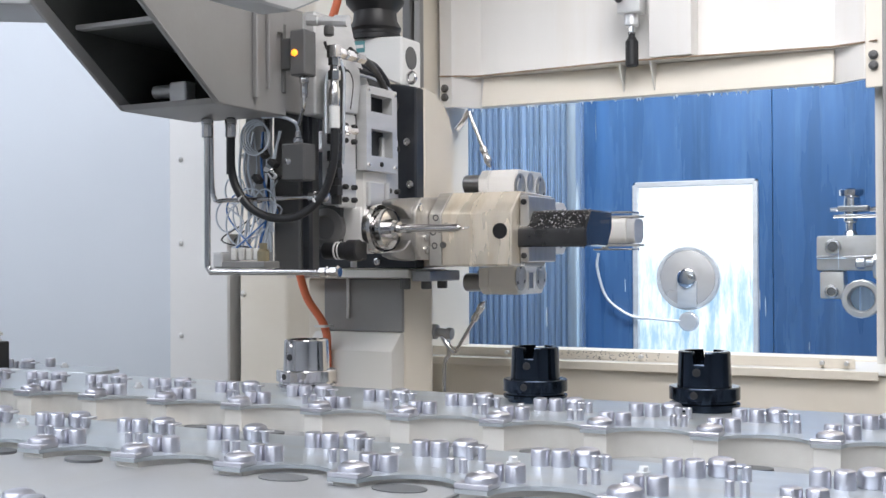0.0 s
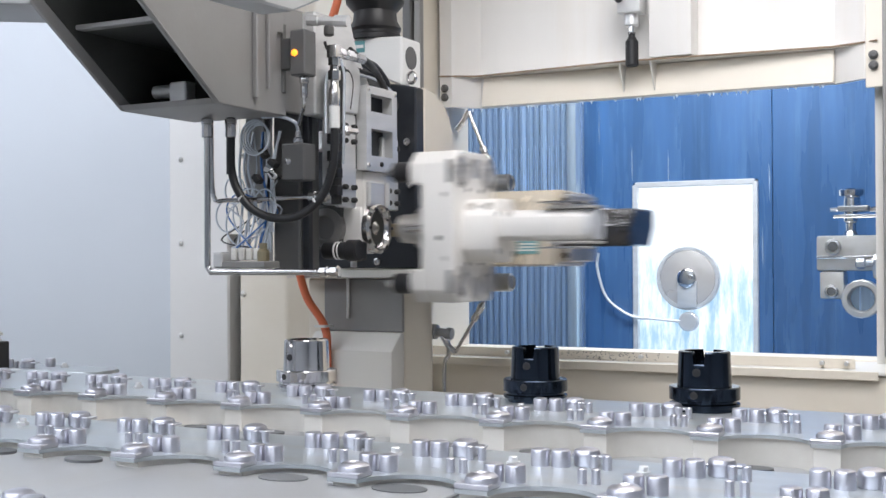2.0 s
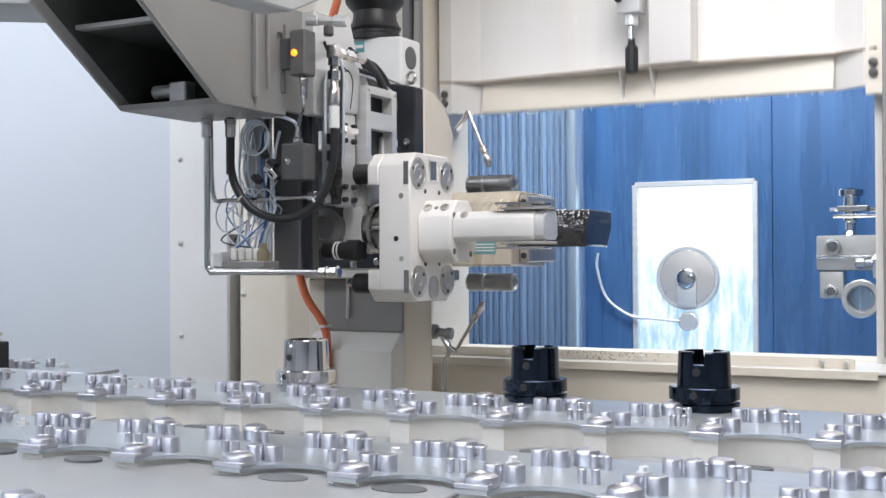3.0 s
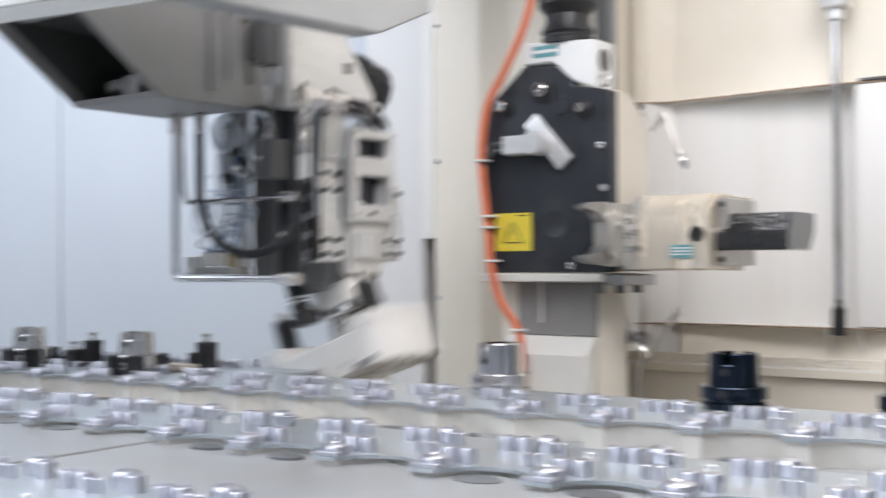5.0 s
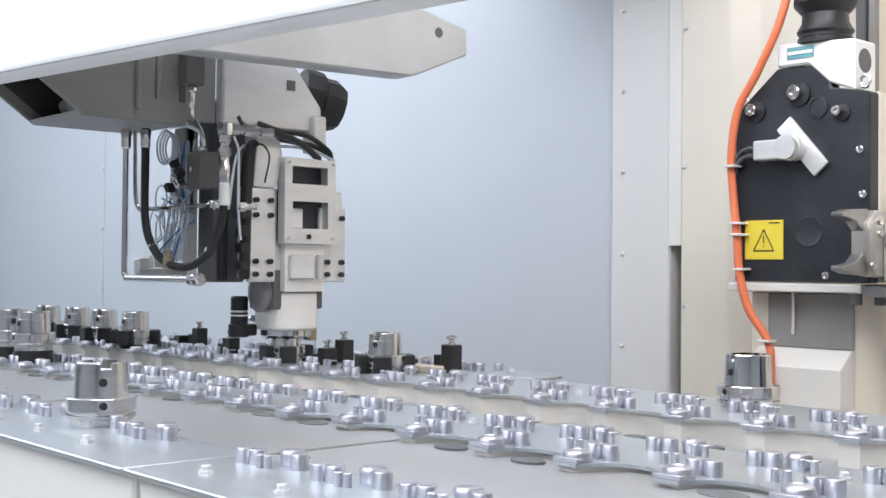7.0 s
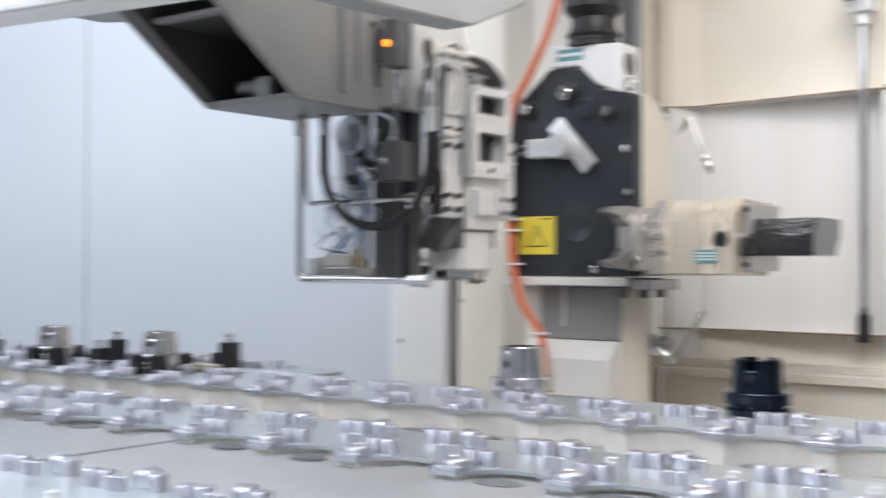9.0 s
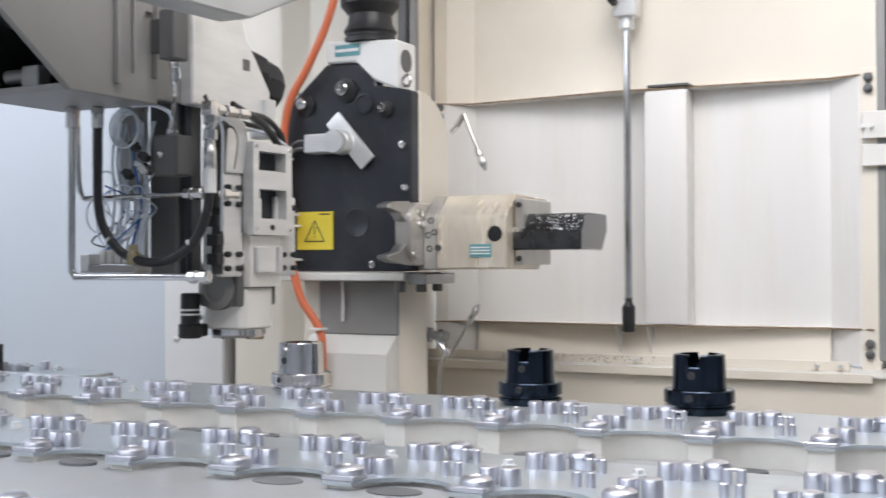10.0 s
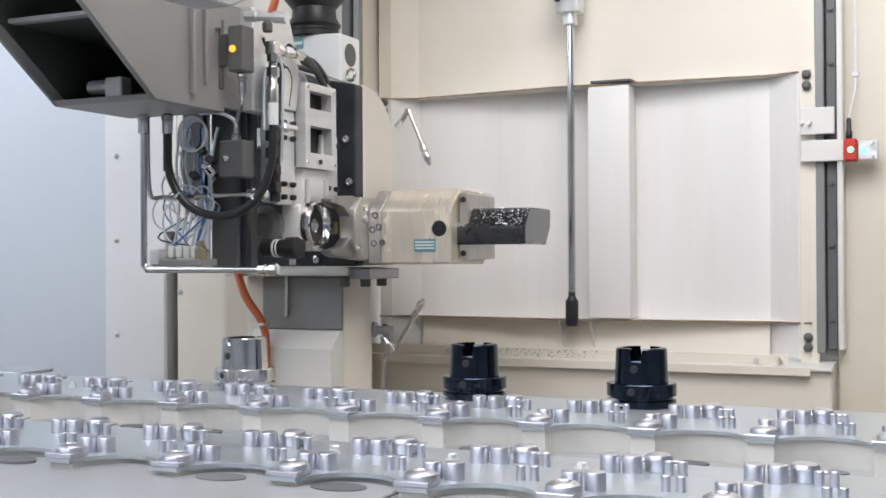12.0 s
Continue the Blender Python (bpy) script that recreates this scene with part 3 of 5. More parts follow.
cross_arm = thing("cross_arm", pose(-1.70, 0, 0), "pale grey welded cross arm with a pointed end", "gantry arm")
part("beam", prism(B(), [(0.90, 1.650), (1.762, 1.671), (1.93, 1.741), (1.93, 1.803), (1.80, 1.83), (0.90, 1.95)], "x", 0.43, 0.50, 0.004), SCRAPED, cross_arm, "scraped pale grey arm plate")
part("post", box(B(), 0.432, 0.498, 0.94, 1.06, 1.90, 2.349, 0.003), GREY_PAINT, cross_arm)
part("hole", rod(B(), (0.499, 1.838, 1.783), (0.5015, 1.838, 1.783), 0.012, 14), DARK_GREY, cross_arm, "dark round hole")
part("beam", prism(B(), [(0.93, 2.35), (2.9, 2.35), (2.9, 2.6), (0.93, 2.6)], "x", -0.35, 0.50, 0.01), GREY_PAINT, cross_arm, "grey upper beam")

O0 = (-1.70, 2.15, 1.20)
carriage = thing("gantry_carriage", pose(*O0), "grey gantry carriage with a hollow bracket, pipes, hoses and valves", "gantry carriage")


mouth = [(-0.190, 0.350), (-0.448, 0.536), (-0.452, 0.80), (0.060, 0.80), (0.060, 0.350)]
part("bracket_side", prism(B(), mouth, "x", -0.085, -0.0765, 0.002), GREY_PAINT, carriage, "grey welded bracket side")
part("bracket_side", prism(B(), mouth, "x", 0.1675, 0.176, 0.002), GREY_PAINT, carriage, "grey welded bracket side")
part("bracket_floor", prism(B(), [(-0.188, 0.350), (-0.203, 0.3605), (0.049, 0.3605), (0.049, 0.350)], "x", -0.076, 0.167, 0.001), GREY_PAINT, carriage, "grey bracket floor")
part("bracket_back", box(B(), -0.076, 0.167, 0.050, 0.060, 0.350, 0.80, 0.002), GREY_PAINT, carriage)
# dark sheets inside the bracket: the cavity's shade put into colour
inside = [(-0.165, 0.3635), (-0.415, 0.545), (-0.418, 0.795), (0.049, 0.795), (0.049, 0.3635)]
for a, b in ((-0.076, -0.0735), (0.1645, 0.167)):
    part("bracket_lining", prism(B(), inside, "x", a, b), CAVITY_SHADE, carriage, "dark sheet for the shade inside the bracket")
part("bracket_lining", box(B(), -0.073, 0.164, -0.165, 0.046, 0.361, 0.3632), CAVITY_SHADE, carriage, "dark sheet for the shade inside the bracket")
part("bracket_lining", box(B(), -0.073, 0.164, 0.0465, 0.0495, 0.364, 0.795), CAVITY_SHADE, carriage, "dark sheet for the shade inside the bracket")
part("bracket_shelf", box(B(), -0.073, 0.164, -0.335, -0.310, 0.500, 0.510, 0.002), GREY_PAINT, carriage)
part("bracket_shelf", box(B(), -0.073, 0.164, -0.3095, 0.046, 0.501, 0.509), CAVITY_SHADE, carriage, "shelf coloured dark for the shade inside the bracket")
part("bracket_lid", box(B(), -0.085, 0.176, -0.452, 0.060, 0.8005, 0.812, 0.002), GREY_PAINT, carriage)
part("weld", sweep(B(), [(0.1765, -0.186, 0.3535), (0.1765, -0.320, 0.4500), (0.1765, -0.442, 0.5380)], 0.0028, 6, 4), GREY_PAINT, carriage, "weld bead")
part("rib", box(B(), 0.1765, 0.190, -0.070, -0.061, 0.375, 0.80, 0.002), GREY_PAINT, carriage)
part("rib", prism(B(), [(-0.020, 0.40), (-0.020, 0.80), (0.035, 0.80), (0.035, 0.53), (0.012, 0.53)], "x", 0.1765, 0.187, 0.002), GREY_PAINT, carriage)
part("tail_beam", prism(B(), [(-0.0855, 0.80), (-0.0855, 0.580), (-0.8, 0.66), (-0.8, 0.80)], "y", -0.18, 0.08, 0.004), GREY_PAINT, carriage, "grey side beam")
nut = rod(B(), (-0.03, -0.14, 0.392), (0.03, -0.14, 0.392), 0.015, 12)
box(nut, 0.020, 0.065, -0.155, -0.12, 0.3665, 0.410, 0.003)
part("cable_gland", nut, ALU, carriage, "steel pipe coupling")
# head plate and motor behind the slide
part("head_plate", prism(B(), [(0.14, 0.60), (0.14, 0.36), (0.42, 0.36), (0.42, 0.42), (0.33, 0.531), (0.30, 0.60)], "x", 0.165, 0.20, 0.004), ALU, carriage, "grey head plate")
part("target_mark", box(B(), 0.2005, 0.2015, 0.315, 0.340, 0.455, 0.480, 0.0003), DARK_GREY, carriage)
part("hanger_block", box(B(), -0.08, 0.16, -0.10, 0.40, 0.8125, 1.1495, 0.004), GREY_PAINT, carriage)
part("head_block", box(B(), 0.165, 0.215, 0.385, 0.425, 0.31, 0.40, 0.004), ALU, carriage)
m = lathe(B(), (0.09, 0.425, 0.465), (0.3, 1, -0.25), [(0.072, 0), (0.075, 0.008), (0.075, 0.05), (0.065, 0.06), (0.068, 0.09), (0.055, 0.115), (0.04, 0.12)], 10)
part("motor", m, BLACK, carriage, "black motor housing")
# dark guide column
part("guide_column", box(B(), 0.075, 0.150, 0.150, 0.235, -0.008, 0.42, 0.004), DARK_GREY, carriage, "dark guide column")
part("guide_rail", box(B(), 0.150, 0.168, 0.160, 0.178, -0.004, 0.42, 0.002), BLACK_PLATE, carriage)
part("guide_rail", box(B(), 0.055, 0.075, 0.120, 0.150, 0.0, 0.40, 0.002), ALU, carriage)
part("back_plate", box(B(), 0.02, 0.075, 0.115, 0.140, 0.16, 0.36, 0.003), GREY_PAINT, carriage)
# pipes
part("pipe", sweep(B(), bend([(0.0, 0, 0.36), (0, 0, 0.0), (0.315, 0, 0.0)], 0.022), 0.0072, 12, 3), CHROME, carriage, "bright bent steel pipe")
part("pipe", sweep(B(), [(-0.012, 0.03, 0.36), (-0.012, 0.03, 0.30), (-0.010, 0.035, 0.175), (0.015, 0.055, 0.165), (0.10, 0.090, 0.167), (0.215, 0.110, 0.170)], 0.0055, 10, 4), CHROME, carriage, "thin bright steel pipe")
for x, z in ((0.315, 0.0), (0.215, 0.170)):
    u = lathe(B(), (x - 0.012, 0.0 if z == 0 else 0.110, z), (1, 0, 0), [(0.010, 0), (0.013, 0.003), (0.013, 0.018), (0.010, 0.020), (0.010, 0.028), (0.014, 0.030), (0.014, 0.046), (0.010, 0.05)], 8)
    part("pipe_union", u, CHROME, carriage)
for x, y in ((0.0, 0.0), (0.046, 0.026)):
    part("pipe_union", lathe(B(), (x, y, 0.325), (0, 0, 1), [(0.0105, -0.02), (0.012, -0.018), (0.012, 0.010), (0.0135, 0.011), (0.0135, 0.022), (0.010, 0.024)], 8), CHROME, carriage)
# hoses
HX, HY = 0.279, 0.098
part("hose_leg", sweep(B(), [(0.046, 0.026, 0.352), (0.046, 0.026, 0.28), (0.046, 0.026, 0.222)], 0.0100, 12, 2), RUBBER, carriage, "black hydraulic hose")
loop = part("hose", sweep(B(), [(0.046, 0.026, 0.315), (0.046, 0.026, 0.27), (0.048, 0.027, 0.228), (0.062, 0.030, 0.185), (0.095, 0.040, 0.142), (0.145, 0.055, 0.121), (0.200, 0.072, 0.126), (0.248, 0.088, 0.165), (0.272, 0.096, 0.225), (HX, HY, 0.285), (HX, HY, 0.345)], 0.0096, 12, 5), RUBBER, carriage, "thick black hydraulic hose loop")
for x, y, z, ry in ((0.072, 0.033, 0.170, 50), (0.238, 0.085, 0.155, -45)):
    part("tie", lathe(B(), (x - 0.003, y, z), (math.cos(radians(ry)), 0.2, -math.sin(radians(ry))), [(0.0098, 0), (0.0108, 0.0005), (0.0108, 0.0045), (0.0098, 0.005)], 12), WHITE, loop, "white cable tie")
rr = random.Random(5)
for k in range(4):
    part("coil_turn", sweep(B(), [(0.095 + 0.038 * (1 - 0.07 * k) * math.cos(a), 0.05 + 0.006 * k, 0.305 + 0.040 * (1 - 0.07 * k) * math.sin(a)) for a in (0.4 + k * 0.5 + i * math.tau / 10 for i in range(11))], 0.0024, 8, 3), HOSE_CLEAR, carriage, "clear coiled air hose")
for k in range(7):
    x0, z0 = rr.uniform(-0.03, 0.12), rr.uniform(0.14, 0.24)
    pts = [(x0 + rr.uniform(-0.05, 0.06), 0.10 + rr.uniform(-0.02, 0.04), z0 - i * 0.045 + rr.uniform(-0.012, 0.012)) for i in range(4)]
    pts[-1] = (0.02 + 0.012 * k, 0.06, 0.052)
    part("air_hose", sweep(B(), pts, 0.0019, 7, 5), (HOSE_CLEAR, BLUE_HOSE, RUBBER, HOSE_CLEAR)[k % 4], carriage, "thin air hose")
for cx, cz, r in ((0.018, 0.130, 0.032), (0.11, 0.09, 0.04), (0.06, 0.11, 0.045), (0.125, 0.155, 0.03), (0.04, 0.19, 0.028), (0.085, 0.135, 0.05)):
    part("air_hose", sweep(B(), [(cx - 0.03 + r * math.cos(a), 0.088, cz + 1.15 * r * math.sin(a)) for a in (i * 5.6 / 9 for i in range(10))], 0.0020, 7, 4), HOSE_CLEAR, carriage, "clear looped air hose")
for k in range(9):
    x = 0.018 + 0.012 * k
    part("air_hose", sweep(B(), [(x + rr.uniform(-0.01, 0.02), 0.115, 0.325), (x + rr.uniform(-0.02, 0.02), 0.110 + rr.uniform(-0.01, 0.01), 0.24), (x + rr.uniform(-0.02, 0.02), 0.105, 0.15), (x, 0.085, 0.045)], 0.0030, 7, 5), BLUE_HOSE if k == 5 else HOSE_CLEAR, carriage, "upright air hose")
for k in range(6):
    m = pose(rr.uniform(0.085, 0.150), 0.065, rr.uniform(0.19, 0.27), 0, rr.uniform(0, 60), 0)
    part("fitting", box(B(), -0.011, 0.011, -0.01, 0.012, -0.007, 0.007, 0.002, 1, m), (BLACK, CHROME)[k % 2], carriage)
# oil tray and manifold at the bottom
part("tray", box(B(), -0.005, 0.135, 0.03, 0.09, 0.008, 0.024, 0.002), GREY_PAINT, carriage)
part("tray_end", box(B(), -0.008, 0.018, 0.028, 0.065, 0.010, 0.046, 0.003), ALU, carriage)
for k in range(4):
    part("manifold_valve", box(B(), 0.030 + 0.021 * k, 0.046 + 0.021 * k, 0.045, 0.070, 0.026, 0.054, 0.002), CREAM_GREY, carriage)
part("brass_fitting", lathe(B(), (0.118, 0.05, 0.020), (0, 0, 1), [(0.012, 0), (0.014, 0.008), (0.014, 0.026), (0.009, 0.032), (0.009, 0.045)], 10), BRASS, carriage, "brass fitting")
# valves
part("valve", box(B(), 0.150, 0.212, 0.075, 0.125, 0.206, 0.290, 0.003), DARK_GREY, carriage, "dark grey valve block")
part("valve_port", lathe(B(), (0.170, 0.076, 0.250), (0, -1, 0), [(0.008, 0), (0.008, 0.003), (0.005, 0.004)], 10), CHROME, carriage)
part("valve_port", lathe(B(), (0.180, 0.10, 0.290), (0, 0, 1), [(0.009, 0), (0.011, 0.004), (0.011, 0.012), (0.008, 0.015), (0.006, 0.03)], 8), CHROME, carriage)
part("hose", sweep(B(), [(0.180, 0.10, 0.315), (0.179, 0.09, 0.338), (0.150, 0.07, 0.352), (0.115, 0.05, 0.350)], 0.0042, 8), HOSE_CLEAR, carriage, "clear hose")
part("hose", sweep(B(), [(0.240, 0.035, 0.39), (0.232, 0.045, 0.365), (0.200, 0.08, 0.345), (0.182, 0.098, 0.330), (0.180, 0.10, 0.315)], 0.0042, 8), CHROME, carriage, "braided steel hose")
part("lamp_bracket", box(B(), 0.150, 0.18, 0.04, 0.055, 0.40, 0.555, 0.002), DARK_GREY, carriage)

# lift slide: moves up and down on the carriage
LIFT = (0.228, 0.18, 0.14)
bm = box(B(), -0.045, -0.01, 0.012, 0.294, 0.0, 0.215, 0.004)
slide = part("lift_slide", bm, ALU, carriage, "machined aluminium lift slide with bolted flanges")
slide.location = LIFT
part("flange", box(B(), -0.01, 0.004, 0.012, 0.088, -0.006, 0.215, 0.003), ALU, slide)
part("flange", box(B(), -0.01, 0.004, 0.215, 0.294, -0.006, 0.175, 0.003), ALU, slide)
dim = mesh_of("flange_bolt", lathe(B(), (0, 0, 0), (1, 0, 0), [(0.0065, 0), (0.0065, 0.010), (0.005, 0.012), (0.003, 0.009)], 10), BLACK)
for y in (0.03, 0.07, 0.235, 0.278):
    for z in (0.012, 0.042, 0.150, 0.185):
        if y < 0.1 or z < 0.16:
            part("flange_bolt", dim, BLACK, slide).location = (0.004, y, z)


def frame_box(bm, x0, x1, y0, y1, z0, z1, holes):
    """A thick plate in the Y-Z plane with square windows."""
    ys = sorted({y0, y1, *[h[0] for h in holes], *[h[1] for h in holes]})
    zs = sorted({z0, z1, *[h[2] for h in holes], *[h[3] for h in holes]})
    for a, b in zip(ys, ys[1:]):
        for c, d in zip(zs, zs[1:]):
            if not any(h[0] <= a and b <= h[1] and h[2] <= c and d <= h[3] for h in holes):
                box(bm, x0, x1, a, b, c, d)
    bmesh.ops.remove_doubles(bm, verts=bm.verts, dist=0.0001)
    bm.verts.index_update()
    seen = {}
    for f in bm.faces:
        seen.setdefault(tuple(sorted(v.index for v in f.verts)), []).append(f)
    bmesh.ops.delete(bm, geom=[f for fs in seen.values() if len(fs) > 1 for f in fs], context="FACES_ONLY")
    return bm


holes = [(0.117, 0.220, 0.227, 0.269), (0.119, 0.222, 0.121, 0.186)]
part("window_box", frame_box(B(), 0.0, 0.028, 0.096, 0.244, 0.085, 0.288, holes), ALU, slide, "aluminium cover with two square windows")
part("window_back", box(B(), -0.0095, -0.009, 0.10, 0.24, 0.09, 0.284), BLACK_PLATE, slide)
part("counterweight", box(B(), 0.219, 0.2255, 0.301, 0.350, 0.122, 0.170, 0.002), WHITE, carriage, "white block behind the window")
part("neck", box(B(), -0.03, 0.010, 0.110, 0.225, -0.030, 0.085, 0.006, 2), ALU_WHITE, slide, "pale cast neck")
part("neck_block", box(B(), 0.010, 0.024, 0.118, 0.190, 0.0, 0.060, 0.004), ALU, slide)
part("clip", rod(B(), (0.020, 0.205, 0.0), (0.020, 0.205, 0.06), 0.008, 10), ALU, slide)
part("top_cover", prism(B(), [(0.02, 0.216), (0.085, 0.216), (0.10, 0.29), (0.095, 0.325), (0.06, 0.345), (0.03, 0.345)], "x", -0.045, 0.012, 0.006, 2), ALU, slide, "rounded aluminium cover")
part("drag_chain", sweep(B(), [(0.0, 0.05, 0.225), (0.0, 0.062, 0.29), (0.0, 0.035, 0.315), (0.0, 0.012, 0.27), (0.0, 0.005, 0.0)], 0.013, 8, 5), BLACK, slide, "black energy chain")
part("cable", sweep(B(), [(0.0, 0.25, 0.30), (-0.01, 0.20, 0.325), (-0.02, 0.10, 0.335), (-0.03, 0.02, 0.36), (-0.03, 0.0, 0.38)], 0.006, 8), RUBBER, slide, "black cable")
part("cable", sweep(B(), [(0.012, 0.25, 0.29), (-0.0, 0.18, 0.315), (-0.02, 0.08, 0.315), (-0.02, 0.0, 0.30), (0.0, -0.04, 0.16)], 0.0035, 8), HOSE_CLEAR, slide, "thin clear hose")
CX, CY = HX - LIFT[0], HY - LIFT[1]
part("hose_sleeve", rod(B(), (CX, CY, 0.165), (CX, CY, 0.215), 0.0122, 14), WHITE, slide, "white hose sleeve")
part("hose_ferrule", lathe(B(), (CX, CY, 0.215), (0, 0, 1), [(0.0115, 0), (0.0125, 0.003), (0.0125, 0.040), (0.010, 0.044), (0.010, 0.060)], 14), HOLDER, slide)
part("hose_coupling", lathe(B(), (CX, CY, 0.272), (0, 0, 1), [(0.010, 0), (0.0145, 0.002), (0.0145, 0.022), (0.010, 0.024), (0.010, 0.032), (0.0135, 0.034), (0.0135, 0.054)], 6), CHROME, slide)
part("elbow_block", box(B(), CX - 0.013, CX + 0.013, CY - 0.013, CY + 0.013, 0.322, 0.352, 0.004, 2), CHROME, slide)
part("hose_coupling", lathe(B(), (CX, CY + 0.012, 0.338), (0, 1, 0), [(0.009, 0), (0.013, 0.003), (0.013, 0.022), (0.009, 0.024), (0.009, 0.034), (0.0135, 0.037), (0.0135, 0.060), (0.009, 0.062), (0.009, 0.078), (0.012, 0.080), (0.012, 0.112)], 6), CHROME, slide)
part("hose_stub", sweep(B(), [(CX, CY + 0.115, 0.338), (CX - 0.004, CY + 0.15, 0.336), (CX - 0.02, CY + 0.22, 0.322), (CX - 0.03, CY + 0.28, 0.290)], 0.0085, 10), RUBBER, slide, "short black hose")
part("hose_stub", sweep(B(), [(CX + 0.004, CY + 0.02, 0.322), (CX + 0.006, CY + 0.032, 0.29), (CX + 0.004, CY + 0.034, 0.23), (CX + 0.002, CY + 0.036, 0.15), (CX - 0.01, CY + 0.05, 0.09)], 0.0032, 8), HOSE_CLEAR, slide, "thin clear hose")
part("hose_coupling", lathe(B(), (CX, CY + 0.035, 0.165), (0.2, 1, 0), [(0.009, 0), (0.0125, 0.003), (0.0125, 0.018), (0.008, 0.02), (0.008, 0.045)], 6), CHROME, slide)
part("pipe_coupling", lathe(B(), (0.205, 0.10, 0.570), (1, 0.1, -0.1), [(0.010, 0), (0.013, 0.003), (0.013, 0.03), (0.010, 0.033), (0.010, 0.07), (0.014, 0.073), (0.014, 0.105)], 10), ALU, carriage)
part("cable_gland", lathe(B(), (0.232, 0.15, 0.540), (0, 0, 1), [(0.009, 0), (0.012, 0.003), (0.012, 0.02), (0.009, 0.024), (0.009, 0.034)], 10), DARK_GREY, carriage)
part("cable", sweep(B(), [(0.03, 0.02, 0.36), (0.02, 0.09, 0.348), (0.01, 0.17, 0.345), (0.005, 0.235, 0.315), (0.0, 0.25, 0.292)], 0.0065, 8), RUBBER, slide, "black cable")
for z in (0.02, 0.06, 0.10, 0.14):
    part("chain_link", box(B(), -0.016, 0.014, -0.012, 0.012, z, z + 0.024, 0.002), BLACK, slide)
part("hinge_screw", lathe(B(), (0.028, 0.165, 0.102), (1, 0, 0), [(0.006, 0), (0.006, 0.004), (0.003, 0.005)], 10), BLACK, slide)
for y, z in ((0.106, 0.098), (0.234, 0.098), (0.106, 0.278), (0.234, 0.278)):
    part("cover_screw", lathe(B(), (0.028, y, z), (1, 0, 0), [(0.0045, 0), (0.0045, 0.003), (0.002, 0.004)], 8), HOLDER, slide)
sensor = part("sensor_box", box(B(), 0.216, 0.256, 0.014, 0.060, 0.432, 0.532, 0.003), DARK_GREY, carriage, "dark sensor box")
part("sensor_bracket", box(B(), 0.1765, 0.2155, 0.036, 0.050, 0.450, 0.520, 0.002), DARK_GREY, carriage)
part("web", box(B(), 0.150, 0.1685, 0.0605, 0.1395, 0.362, 0.60, 0.002), GREY_PAINT, carriage, "grey web plate")
lamp = part("signal_lamp", lathe(B(), (0, 0, 0), (0, -1, 0), [(0.0075, -0.003), (0.0075, 0.003), (0.004, 0.006)], 12), LED, sensor, "lit amber signal lamp")
lamp.location = (0.230, 0.0135, 0.481)
part("sensor_plug", lathe(B(), (0.240, 0.035, 0.432), (0, 0, -1), [(0.009, 0), (0.011, 0.003), (0.011, 0.014), (0.008, 0.017), (0.008, 0.045), (0.005, 0.05)], 8), CHROME, sensor)

# swivel gripper: turns down over the rack and forward to the changer; x is its pointing direction
PIVOT = (0.165, 0.345, 0.103)
gripper = thing("swivel_gripper", pose(O0[0] + PIVOT[0], O0[1] + PIVOT[1], O0[2] + PIVOT[2]), "steel swivel gripper with a chrome spindle nose", "gripper")
bm = prism(B(), [(-0.060, -0.045), (-0.045, -0.062), (0.045, -0.062), (0.062, -0.045), (0.062, 0.045), (0.045, 0.062), (-0.045, 0.062), (-0.060, 0.045)], "x", -0.02, 0.070, 0.004)
part("nose_body", bm, ALU_WHITE, gripper, "pale octagonal nose body")
bm = lathe(B(), (0.068, 0, 0), (1, 0, 0), [(0.058, 0), (0.062, 0.003), (0.062, 0.016), (0.056, 0.022), (0.050, 0.022), (0.044, 0.016), (0.040, 0.004), (0.036, -0.012)], 40)
part("nose_ring", bm, CHROME, gripper, "polished chrome spindle ring")
# flat disc whose dark colour stands for shade in the hollow nose
part("bore", rod(B(), (0.0735, 0, 0), (0.0745, 0, 0), 0.0405, 32), CAVITY_SHADE, gripper, "dark disc for the shaded spindle bore")
part("drawbar", lathe(B(), (0.057, 0, 0), (1, 0, 0), [(0.024, 0), (0.024, 0.012), (0.016, 0.018), (0.007, 0.024)], 20), HOLDER, gripper)
for a in range(6):
    q = math.tau * a / 6
    part("ring_screw", rod(B(), (0.089, 0.053 * math.cos(q), 0.053 * math.sin(q)), (0.0925, 0.053 * math.cos(q), 0.053 * math.sin(q)), 0.004, 8), BLACK, gripper)
part("hub_disc", lathe(B(), (-0.02, -0.075, 0.0), (0, -1, 0), [(0.045, -0.03), (0.048, -0.01), (0.048, 0.004), (0.030, 0.010), (0.028, 0.004)], 28), GREY_PAINT, gripper, "grey swivel disc")
part("yoke", box(B(), -0.075, 0.02, -0.074, 0.070, -0.05, 0.055, 0.006, 2), DARK_GREY, gripper)
part("cylinder", lathe(B(), (-0.010, -0.098, -0.055), (1, 0, 0), [(0.018, 0), (0.021, 0.004), (0.021, 0.036), (0.019, 0.038), (0.021, 0.042), (0.021, 0.066), (0.026, 0.069), (0.026, 0.096), (0.022, 0.099)], 20), BLACK, gripper, "black clamping cylinder")
for x in (0.024, 0.034):
    part("band", lathe(B(), (x, -0.098, -0.055), (1, 0, 0), [(0.0205, 0), (0.0219, 0.001), (0.0219, 0.004), (0.0205, 0.005)], 20), WHITE, gripper)
part("cylinder_bracket", box(B(), 0.058, 0.086, -0.096, -0.058, -0.078, -0.034, 0.004), BLACK, gripper)
part("side_block", box(B(), 0.030, 0.100, 0.0625, 0.085, -0.02, 0.012, 0.002), BRASS, gripper, "dull bronze block")
